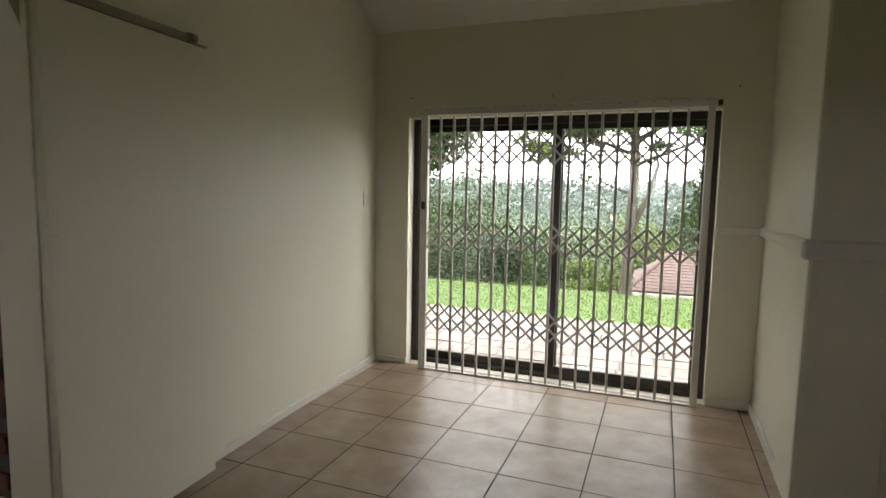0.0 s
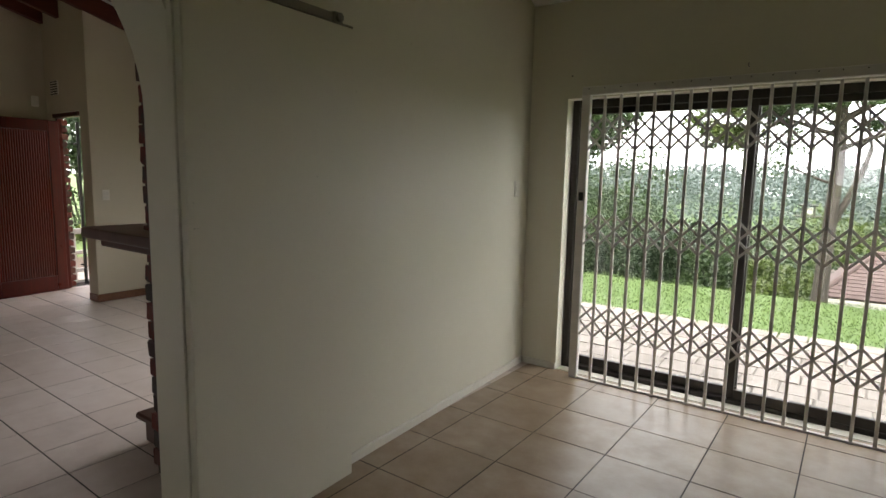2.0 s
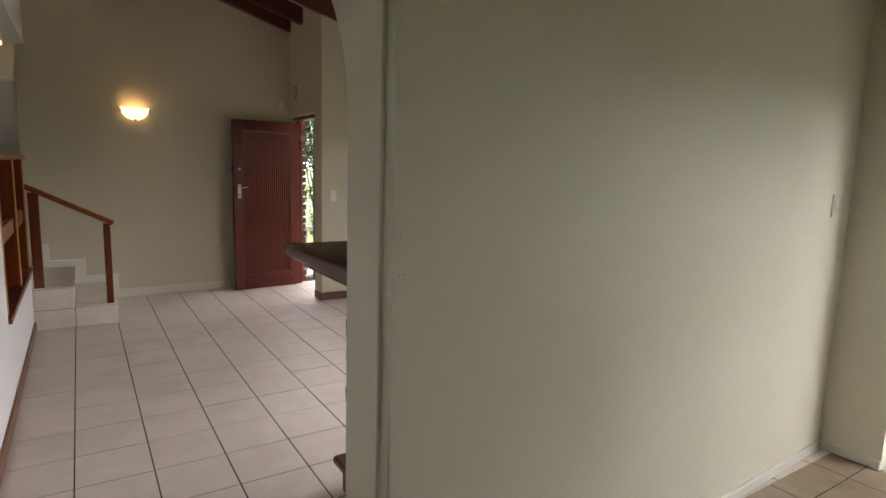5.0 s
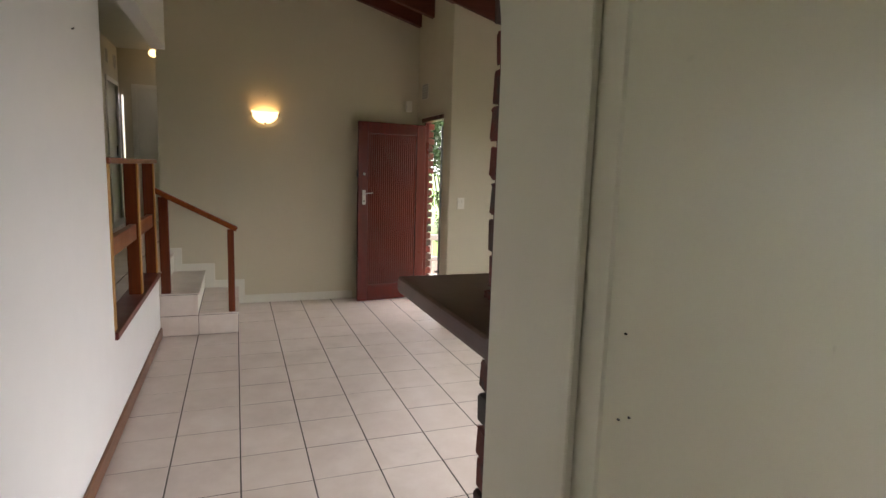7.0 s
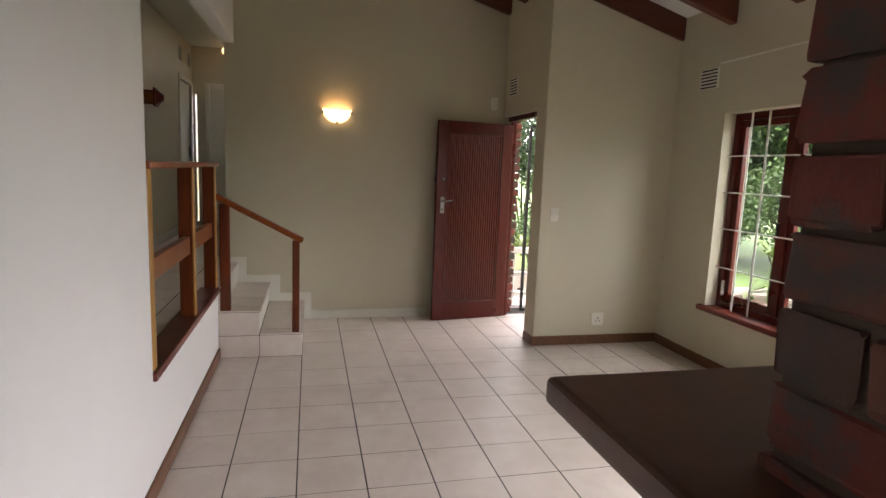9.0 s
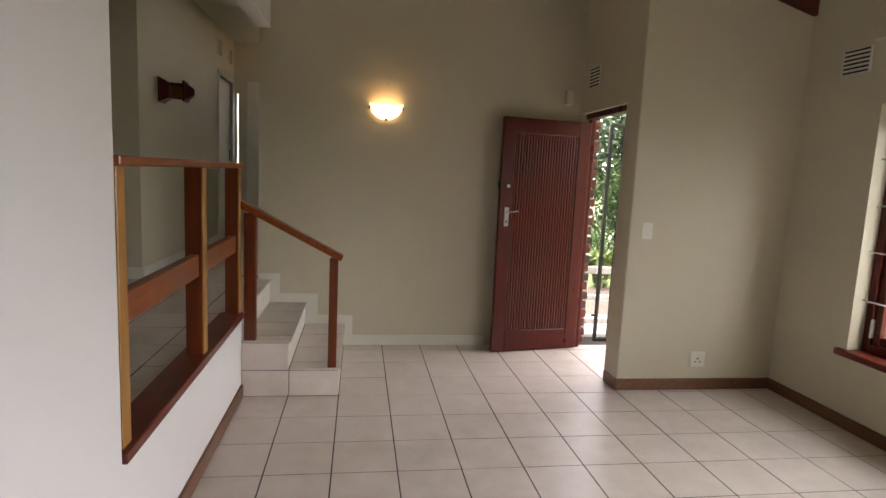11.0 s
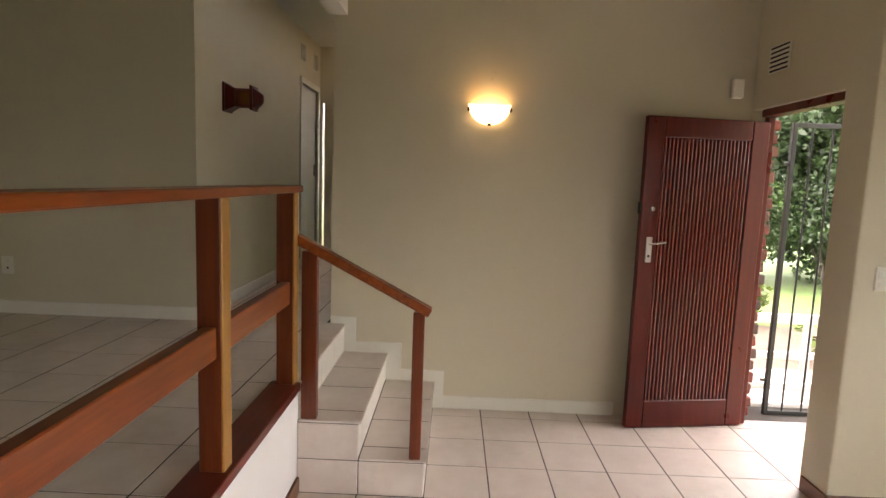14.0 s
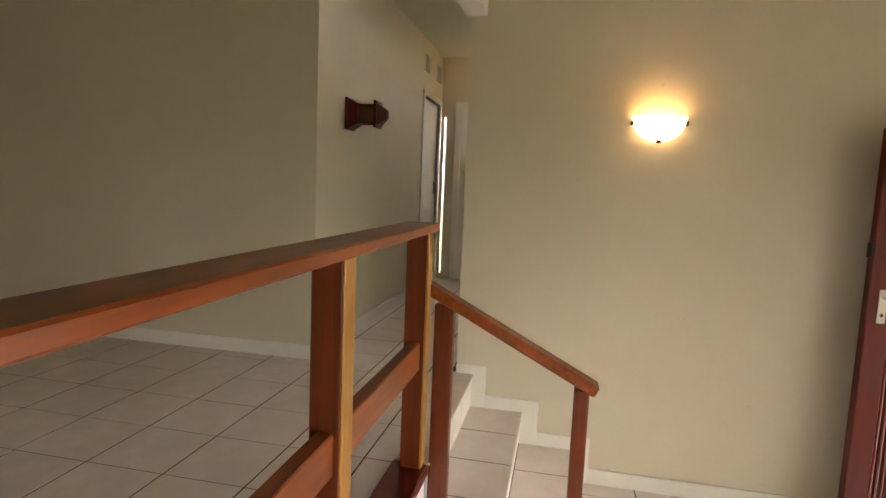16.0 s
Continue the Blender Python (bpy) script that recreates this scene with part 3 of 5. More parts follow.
def security_gate():
    g = empty("trellis_gate")
    x0, x1, y, zt = -2.25, -0.17, YN1 - 0.07, 2.022
    n = 18
    xs = [x0 + 0.05 + (x1 - x0 - 0.10) * i / n for i in range(n + 1)]
    for x in xs[1:-1]:
        bm = bmesh.new()
        add_box(bm, (x - 0.0095, y - 0.009, 0.012), (x + 0.0095, y + 0.006, zt), 0.002)
        u = new("upright", mesh_from("upright", bm, M_STEELWHITE))
        u.parent = g
    for x, w in ((x0 + 0.03, 0.03), (x1 - 0.022, 0.022)):
        box("end_post", (x - w, y - 0.022, 0.006), (x + w, y + 0.022, zt + 0.01), M_STEELWHITE, 0.004, g)
    boxes("top_track", [((x0, y - 0.025, zt + 0.004), (x1 + 0.01, y + 0.03, zt + 0.062))], M_STEELWHITE, 0.004, g)
    boxes("bottom_track", [((x0, y - 0.012, 0.0), (x1, y + 0.012, 0.014))], M_STEELWHITE, 0.002, g)
    dx = xs[1] - xs[0]
    for zc in (1.762, 1.097, 0.44):
        bm = bmesh.new()
        hh = 0.112
        for i in range(n):
            for z0 in (zc - hh, zc):
                bar(bm, (xs[i], z0), (xs[i + 1], z0 + hh), 0.0155, y - 0.014, y - 0.010)
                bar(bm, (xs[i], z0 + hh), (xs[i + 1], z0), 0.0155, y + 0.007, y + 0.011)
        t = new("lattice", mesh_from("lattice", bm, M_STEELWHITE))
        t.parent = g
    for i in range(n + 1):
        rod_ob("rivet", [((xs[i], y - 0.03, zt + 0.045), (xs[i], y - 0.024, zt + 0.045))], 0.004, M_DARK, g, 6)
    box("lock", (x0 + 0.015, y - 0.034, 1.30), (x0 + 0.045, y - 0.022, 1.36), M_DARK, 0.003, g)
    box("catch", (x1 + 0.012, y - 0.02, zt + 0.01), (x1 + 0.04, y + 0.02, zt + 0.045), M_MAHOG, 0.003, g)
    tagged(g, "white enamelled steel trellis security gate closed across the sliding door", "security gate")


security_gate()


def panel_door():
    d = empty("sliding_panel_door")
    leaf = box("leaf", (-2.628, 1.14, 0.045), (-2.563, 1.93, 2.072), M_WALL_OLD, 0.003, d)
    pull = box("edge_strip", (-2.629, 1.128, 0.042), (-2.600, 1.139, 2.07), M_WALL_OLD, 0.002, d)
    tagged(d, "cream painted flush sliding door pushed open against the wall", "sliding door")
    t = empty("door_track")
    rail = boxes("rail", [((-2.634, 0.1, 2.076), (-2.59, 1.87, 2.084)), ((-2.634, 0.1, 2.085), (-2.628, 1.87, 2.122)), ((-2.596, 0.1, 2.085), (-2.59, 1.87, 2.122)), ((-2.634, 0.1, 2.122), (-2.62, 1.87, 2.128))], M_STEEL, 0.001, t)
    stop = boxes("end_stop", [((-2.634, 1.84, 2.066), (-2.58, 1.895, 2.128)), ((-2.63, 1.895, 2.088), (-2.605, 1.985, 2.098))], M_STEEL, 0.006, t)
    bm = bmesh.new()
    rod(bm, (-2.585, 1.865, 2.105), (-2.566, 1.865, 2.105), 0.018, None, 12)
    rod(bm, (-2.59, 1.905, 2.072), (-2.568, 1.905, 2.072), 0.012, None, 8)
    b = new("bolt", mesh_from("bolt", bm, M_STEEL))
    b.parent = t
    for o in (leaf, pull, rail, stop, b):
        out_of_square(o.data)
    tagged(t, "dull steel overhead track of the sliding door", "door track")


panel_door()


def switch_plate(name, m, w, h, rockers, label, cat="light switch", holes=()):
    s = empty(name)
    box("plate", (-w / 2, 0, -h / 2), (w / 2, 0.009, h / 2), M_PLASTIC, 0.003, s)
    for (x, z, a, b) in rockers:
        box("rocker", (x - a, 0.009, z - b), (x + a, 0.013, z + b), M_TRIM, 0.002, s)
    for (x, z, r) in holes:
        rod_ob("hole", [((x, 0.0089, z), (x, 0.0096, z))], r, M_DARK, s)
    s.matrix_world = m
    tagged(s, label, cat)
    return s


switch_plate("light_switch", pose(XW + 0.01, 3.83, 1.37, 0, 0, -90), 0.075, 0.115, [(0, 0, 0.018, 0.03)], "ivory plastic light switch on the sunroom wall")
switch_plate("light_switch", pose(XD, 2.93, 1.17, 0, 0, -90), 0.075, 0.115, [(-0.015, 0.02, 0.011, 0.016), (0.015, 0.02, 0.011, 0.016), (0, -0.025, 0.02, 0.012)], "ivory plastic double light switch beside the entrance")
switch_plate("power_socket", pose(XD, 3.42, 0.23, 0, 0, -90), 0.115, 0.115, [(0, 0.038, 0.02, 0.008)], "white plastic wall power socket", "socket", [(-0.018, -0.018, 0.006), (0.018, -0.018, 0.006), (0, 0.008, 0.007)])
switch_plate("power_socket", pose(XU, -2.08, ZU + 0.33, 0, 0, -90), 0.085, 0.12, [(0, 0.03, 0.012, 0.012)], "ivory plastic wall socket of the raised level", "socket", [(0, -0.02, 0.007)])


# ---- living room things ----
def chimney():
    """Brick chimney breast with a dark tiled shelf and a low hearth."""
    f = empty("fireplace")
    x0, x1, y0, y1 = -3.26, XP, 1.40, 3.05
    boxes("core", [((x0 + 0.012, y0 + 0.010, 0), (x1, y1 - 0.010, 4.0)), ((x1 - 0.01, y0 + 0.011, 0), (XA, 1.92, 3.99))], M_MORTAR, 0, f)
    L, H, D, J = 0.226, 0.0795, 0.106, 0.010
    shapes = []
    for k in range(5):
        bm = bmesh.new()
        add_box(bm, (-L / 2, -D / 2, 0), (L / 2, D / 2, H), 0.008, 2)
        for v in bm.verts:
            v.co += Vector((random.uniform(-1, 1), random.uniform(-1, 1), random.uniform(-1, 1))) * 0.0035
        shapes.append(mesh_from("brick", bm, M_BRICK))
    halves = []
    for k in range(3):
        bm = bmesh.new()
        add_box(bm, (-D / 2, -D / 2, 0), (D / 2, D / 2, H), 0.008, 2)
        for v in bm.verts:
            v.co += Vector((random.uniform(-1, 1), random.uniform(-1, 1), random.uniform(-1, 1))) * 0.0035
        halves.append(mesh_from("brick", bm, M_BRICK))
    def put(me, x, y, z, turn):
        if z > 2.95:
            upper.from_mesh(me)
            m = Matrix.Translation((x, y, z)) @ Matrix.Rotation(radians(turn), 4, 'Z')
            upper.verts.ensure_lookup_table()
            for v in upper.verts[-len(me.vertices):]:
                v.co = m @ v.co
            return
        b = new("brick", me)
        b.parent = f
        b.location = (x + random.uniform(-0.004, 0.004), y + random.uniform(-0.006, 0.006), z)
        b.rotation_euler = (0, random.uniform(-0.008, 0.008), radians(turn) + random.uniform(-0.012, 0.012) + math.pi * random.randint(0, 1))
    rows = 41
    upper = bmesh.new()
    for r in range(rows):
        z = 0.047 + r * (H + J)
        off = 0 if r % 2 else (L + J) / 2
        # south side
        x = x0
        if r % 2:
            put(random.choice(shapes), x + L / 2, y0 + D / 2, z, 0)
            x += L + J
        else:
            put(random.choice(halves), x + D / 2, y0 + D / 2, z, 0)
            x += D + J
        while x + L <= XA + 0.005:
            put(random.choice(shapes), x + L / 2, y0 + D / 2, z, 0)
            x += L + J
        if XA - x > 0.10:
            put(random.choice(halves), x + D / 2, y0 + D / 2, z, 0)
        # west side, with the firebox left open
        y = y0 + D + J if r % 2 else y0 + D + J
        while y + L <= y1 + 0.02:
            if not (z < 0.95 and y0 + 0.3 < y < y1 - 0.5 and z > 0.14):
                put(random.choice(shapes), x0 + D / 2, y + L / 2, z, 90)
            y += L + J
    up = new("upper_bricks", mesh_from("upper_bricks", upper, M_BRICK))
    up.parent = f
    up["kind"] = "stuff"
    # shelf
    sx0, sy0, sy1 = -3.58, 1.26, 3.3
    bm = bmesh.new()
    add_box(bm, (sx0, sy0, 1.132), (XP - 0.002, sy1, 1.182), 0.014, 3)
    add_box(bm, (XP - 0.02, sy0, 1.1325), (XA - 0.002, 1.92, 1.1815), 0.0, 1)
    add_box(bm, (sx0 + 0.06, sy0 + 0.06, 1.09), (XP - 0.002, sy1 - 0.06, 1.133), 0.01, 2)
    sh = new("shelf", mesh_from("shelf", bm, M_QUARRY))
    sh.parent = f
    # hearth
    boxes("hearth", [((-3.66, 1.50, 0.125), (x0 + 0.01, 3.1, 0.165)), ((-3.62, 1.53, 0.0), (x0 + 0.012, 3.07, 0.125))], M_QUARRY, 0.01, f)
    tagged(f, "dark red rough brick fireplace with a glossy brown tiled shelf", "fireplace")


chimney()


def front_door():
    d = empty("front_door", (DX0 + 0.045, YD + 0.065, 0.008))
    w, h, t = 0.815, 1.985, 0.042
    st = 0.115
    parts = [((0, 0, 0), (st, t, h)), ((w - st, 0, 0), (w, t, h)), ((st, 0, h - 0.125), (w - st, t, h)), ((st, 0, 0), (w - st, t, 0.18))]
    for lo, hi in parts:
        box("stile", lo, hi, M_MAHOG, 0.005, d)
    p = box("pane", (st, t * 0.42, 0.18), (w - st, t * 0.55, h - 0.125), M_REED, 0, d)
    n = 23
    pitch = (w - 2 * st) / n
    bm = bmesh.new()
    ring = [[bm.verts.new((0.0102 * math.cos(a), t / 2 + (t / 2 - 0.005) * math.sin(a), z)) for a in [2 * math.pi * k / 14 for k in range(14)]] for z in (0.18, h - 0.125)]
    for k in range(14):
        fc = bm.faces.new([ring[0][k], ring[0][(k + 1) % 14], ring[1][(k + 1) % 14], ring[1][k]])
        fc.smooth = True
    reed = mesh_from("slat", bm, M_REEDWOOD)
    for i in range(n):
        s = new("slat", reed)
        s.location = (st + pitch * (i + 0.5), 0, 0)
        s.parent = d
    for y, k in ((-0.006, -1), (t, 1)):
        box("lock_plate", (w - 0.085, min(y, y + 0.006), 1.085), (w - 0.045, max(y, y + 0.006), 1.245), M_CHROME, 0.003, d)
        rod_ob("handle", [((w - 0.065, y, 1.205), (w - 0.065, y + 0.045 * k, 1.205)), ((w - 0.065, y + 0.045 * k, 1.205), (w - 0.15, y + 0.05 * k, 1.217))], 0.0055, M_CHROME, d)
        rod_ob("keyhole", [((w - 0.065, y, 1.125), (w - 0.065, y + 0.007 * k, 1.125))], 0.009, M_DARK, d)
    rod_ob("latch", [((w - 0.065, t, 1.42), (w - 0.065, t + 0.02, 1.42))], 0.014, M_CHROME, d)
    box("strike", (w - 0.004, 0.004, 1.39), (w + 0.008, t - 0.004, 1.46), M_BLACK, 0.002, d)
    d.rotation_euler = (0, 0, radians(-81))
    tagged(d, "red varnished timber front door with reeded panel, standing open", "door")
    f = boxes("door_frame", [((DX0, YD + 0.075, 0.0), (DX0 + 0.043, YD + 0.122, 2.07)), ((DX1 - 0.045, YD + 0.05, 0.0), (DX1, YD + 0.122, 2.07)), ((DX0 + 0.043, YD + 0.03, 2.025), (DX1 - 0.045, YD + 0.12, 2.07))], M_MAHOG, 0.004)
    tagged(f, "red varnished timber front door frame", "door frame", kind="structure")


M_REEDWOOD, _n, _p = material("glossy_red_varnished_reeds", (0.10, 0.011, 0.006), 0.25, 0.0, 0.4)
_n.links.new(blend(_n, shift(_n, noise_tex(_n, coords(_n, (14, 14, 1.2)), 2.0, 4), 0.0, 0.8), (0.17, 0.017, 0.008), (0.08, 0.008, 0.004)), _p.inputs["Base Color"])
_p.inputs["Coat Weight"].default_value = 0.6
_p.inputs["Coat Roughness"].default_value = 0.07
M_REED, _n, _p = material("obscured_glass_strips", (0.16, 0.06, 0.05), 0.15, 0.0, 0.5)
_p.inputs["Transmission Weight"].default_value = 0.35
bump(_n, _p, noise_tex(_n, world_coords(_n), 60, 3), 0.15, 0.003)
front_door()


def wall_lamp():
    l = empty("wall_lamp", (XL, 1.115, 1.92))
    bm = bmesh.new()
    n, rings = 24, 8
    R, Hh = 0.138, 0.12
    rows = []
    for j in range(rings + 1):
        a = math.pi / 2 * j / rings
        rr, z = R * math.sin(a) ** 0.85, Hh * (1 - math.cos(a))
        rows.append([bm.verts.new((max(rr * math.sin(math.pi * i / n), 0.0) * 0.75 + 0.004, -rr * math.cos(math.pi * i / n), z + 0.012 * math.sin(a) * abs(math.cos(math.pi * i / n)) ** 3)) for i in range(n + 1)])
    for j in range(rings):
        for i in range(n):
            bm.faces.new([rows[j][i], rows[j][i + 1], rows[j + 1][i + 1], rows[j + 1][i]])
    bmesh.ops.remove_doubles(bm, verts=bm.verts, dist=0.0004)
    bmesh.ops.recalc_face_normals(bm, faces=bm.faces)
    for fc in bm.faces:
        fc.smooth = True
    s = new("shade", mesh_from("shade", bm, M_SHADE))
    s.parent = l
    so = s.modifiers.new("solid", 'SOLIDIFY')
    so.thickness = 0.004
    for (y, z) in ((-0.135, 0.085), (0.135, 0.085)):
        box("clip", (0.0, y - 0.008, z), (0.03, y + 0.008, z + 0.025), M_BRONZE, 0.003, l)
    box("clip", (0.02, -0.012, -0.006), (0.05, 0.012, 0.012), M_BRONZE, 0.003, l)
    tagged(l, "lit frosted glass half-bowl wall lamp", "wall lamp")
    pd = bpy.data.lights.new("bulb", 'POINT')
    pd.energy = 0.15
    pd.color = (1.0, 0.62, 0.28)
    pd.shadow_soft_size = 0.03
    b = new("bulb", pd)
    b.location = (XL + 0.06, 1.115, 2.03)


wall_lamp()


def air_vent(m, w, h, n, label):
    v = empty("air_vent")
    box("plate", (-w / 2, 0, -h / 2), (w / 2, 0.008, h / 2), M_TRIM, 0.003, v)
    for i in range(n):
        z = -h / 2 + h * (i + 0.5) / n
        box("slot", (-w * 0.43, 0.0075, z - h / n * 0.22), (w * 0.43, 0.0092, z + h / n * 0.22), M_DARK, 0, v)
    v.matrix_world = m
    tagged(v, label, "air vent")


air_vent(pose(-8.07, YD, 2.345, 0, 0, 180), 0.22, 0.16, 6, "cream painted louvred air vent above the front door")
air_vent(pose(-6.84, YN, 2.335, 0, 0, 180), 0.22, 0.16, 6, "cream painted louvred air vent beside the window")
air_vent(pose(-10.9, YC, 2.88, 0, 0, 0), 0.2, 0.17, 6, "cream air vent high on the passage wall")
air_vent(pose(-11.45, YC, 2.88, 0, 0, 0), 0.2, 0.17, 6, "cream air vent high on the passage wall")

al = empty("alarm_sensor", (XL + 0.0, 2.68, 2.2))
box("body", (0, -0.035, -0.06), (0.045, 0.035, 0.06), M_PLASTIC, 0.012, al, 2)
box("lens", (0.044, -0.022, -0.04), (0.05, 0.022, 0.0), M_TRIM, 0.006, al)
tagged(al, "white plastic alarm sensor in the corner", "alarm sensor")


def window():
    w = empty("barred_window")
    y0 = YN + 0.10
    x0, x1, z0, z1 = WX0, WX1, WZ0, WZ1
    xm = -6.04
    xm2 = -5.2
    fr = [((x0, y0, z0), (x0 + 0.055, y0 + 0.08, z1)), ((x1 - 0.055, y0, z0), (x1, y0 + 0.08, z1)), ((x0 + 0.055, y0, z1 - 0.055), (x1 - 0.055, y0 + 0.08, z1)), ((x0 + 0.055, y0, z0), (x1 - 0.055, y0 + 0.08, z0 + 0.055)), ((xm - 0.03, y0, z0 + 0.055), (xm + 0.03, y0 + 0.08, z1 - 0.055)), ((xm2 - 0.03, y0, z0 + 0.055), (xm2 + 0.03, y0 + 0.08, z1 - 0.055))]
    boxes("frame", fr, M_MAHOG, 0.005, w)
    for a, b in ((x0 + 0.055, xm - 0.03), (xm + 0.03, xm2 - 0.03), (xm2 + 0.03, x1 - 0.055)):
        s = [((a, y0 + 0.02, z0 + 0.056), (a + 0.045, y0 + 0.06, z1 - 0.056)), ((b - 0.045, y0 + 0.02, z0 + 0.056), (b, y0 + 0.06, z1 - 0.056)), ((a + 0.045, y0 + 0.02, z0 + 0.056), (b - 0.045, y0 + 0.06, z0 + 0.115)), ((a + 0.045, y0 + 0.02, z1 - 0.105), (b - 0.045, y0 + 0.06, z1 - 0.056))]
        boxes("casement", s, M_MAHOG, 0.004, w)
        p = box("pane", (a + 0.045, y0 + 0.037, z0 + 0.115), (b - 0.045, y0 + 0.041, z1 - 0.105), M_GLASS, 0, w)
        p.visible_shadow = False
    box("stay_handle", (xm - 0.05, y0 - 0.012, 1.12), (xm - 0.03, y0 + 0.02, 1.24), M_BLACK, 0.004, w)
    box("stay", (x0 + 0.05, y0 - 0.012, z0 + 0.1), (x0 + 0.065, y0 + 0.02, z0 + 0.22), M_CHROME, 0.004, w)
    box("sill", (x0 - 0.06, YN - 0.04, z0 - 0.038), (x1 + 0.06, YN + 0.10, z0 + 0.004), M_MAHOG_H, 0.006, w)
    tagged(w, "red varnished timber casement window with a deep sill", "window")
    b = empty("burglar_bars")
    yb = YN + 0.05
    for xx in (-6.383, -6.216, -5.81, -5.645, -5.478):
        rod_ob("bar", [((xx, yb, z0), (xx, yb, z1))], 0.0075, M_STEELWHITE, b)
    for z in (0.83, 1.14, 1.43, 1.715):
        rod_ob("bar", [((x0, yb + 0.012, z), (x1, yb + 0.012, z))], 0.0055, M_STEELWHITE, b)
    tagged(b, "white painted steel burglar bars in the window", "burglar bars")


window()

cd = rod_ob("wall_conduit", [((-6.72, YN - 0.006, 2.44), (-4.2, YN - 0.006, 2.455))], 0.007, M_TRIM)
tagged(cd, "thin white painted cable along the window wall", "cable")


def railing():
    r = empty("timber_railing")
    ya, yb = YS - 0.085, YS - 0.005
    zt = 1.508
    box("sill", (-7.2, YS - 0.125, ZU - 0.03), (OX0 + 0.0, YS + 0.018, ZU + 0.012), M_MAHOG_H, 0.004, r)
    box("top_rail", (-7.225, ya - 0.015, zt - 0.032), (OX0, yb + 0.025, zt), M_RAIL_H, 0.005, r)
    for x in (-5.415, -6.375, -7.185):
        box("post", (x - 0.033, ya, ZU + 0.012), (x + 0.033, yb - 0.001, zt - 0.032), M_RAIL, 0.004, r)
        # Paler strip on each post's face towards the living room.
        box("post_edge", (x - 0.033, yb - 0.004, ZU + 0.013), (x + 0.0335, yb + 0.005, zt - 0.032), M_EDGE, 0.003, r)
    for a, b in ((-5.449, -6.341), (-6.409, -7.151)):
        box("mid_rail", (b, ya + 0.02, 0.957), (a, yb - 0.015, 1.063), M_RAIL_H, 0.004, r)
    tagged(r, "orange-brown stained timber balustrade along the raised level", "railing")
    h = empty("stair_handrail")
    xa, xb = -7.26, -7.215
    box("newel", (xa, 0.735, R1), (xb, 0.79, 0.925), M_RAIL, 0.004, h)
    box("newel", (xa, 0.20, R2), (xb, 0.275, 1.20), M_RAIL, 0.004, h)
    bm = bmesh.new()
    a, b = Vector((0, 0.165, 1.262)), Vector((0, 0.815, 0.925))
    d = b - a
    add_box_m(bm, Matrix.Translation(((xa + xb) / 2, (a.y + b.y) / 2, (a.z + b.z) / 2)) @ Matrix.Rotation(math.atan2(d.z, d.y), 4, 'X') @ Matrix.Diagonal((0.075, d.length, 0.042, 1)))
    bmesh.ops.bevel(bm, geom=list(bm.edges), offset=0.005, segments=1, affect='EDGES')
    hr = new("handrail", mesh_from("handrail", bm, M_RAIL_H))
    hr.parent = h
    tagged(h, "orange-brown stained timber stair handrail on two newels", "handrail")


railing()


M_LGLASS = glass_mat("amber_lantern_glass", (0.5, 0.3, 0.15), 0.05)


def frustum(bm, y0, y1, hx0, hz0, hx1, hz1):
    q = [[bm.verts.new((sx * hx, y, sz * hz)) for sx, sz in ((-1, -1), (1, -1), (1, 1), (-1, 1))] for y, hx, hz in ((y0, hx0, hz0), (y1, hx1, hz1))]
    bm.faces.new(q[0])
    bm.faces.new(q[1])
    for i in range(4):
        bm.faces.new([q[0][i], q[0][(i + 1) % 4], q[1][(i + 1) % 4], q[1][i]])


def lantern():
    l = empty("wall_lantern", (-8.8, YC, 2.10))
    l.scale = (0.8, 0.82, 0.85)
    for nm, y0, y1, a, b, c, d, mt in (("back_plate", 0, 0.02, 0.10, 0.125, 0.10, 0.12, M_MAHOG), ("throat", 0.02, 0.10, 0.09, 0.115, 0.065, 0.075, M_MAHOG), ("pane", 0.10, 0.235, 0.055, 0.06, 0.055, 0.06, M_LGLASS), ("collar", 0.235, 0.26, 0.085, 0.105, 0.08, 0.10, M_MAHOG), ("cap", 0.26, 0.335, 0.07, 0.085, 0.02, 0.03, M_MAHOG)):
        bm = bmesh.new()
        frustum(bm, y0, y1, a, b, c, d)
        bmesh.ops.recalc_face_normals(bm, faces=bm.faces)
        bmesh.ops.bevel(bm, geom=list(bm.edges), offset=0.004, segments=1, affect='EDGES')
        o = new(nm, mesh_from(nm, bm, mt))
        o.parent = l
    for x in (-0.065, 0.053):
        for z in (-0.075, 0.06):
            box("slat", (x, 0.098, z), (x + 0.012, 0.238, z + 0.015), M_MAHOG, 0.002, l)
    tagged(l, "red stained timber lantern fixed sideways on the passage wall", "wall lantern")


lantern()


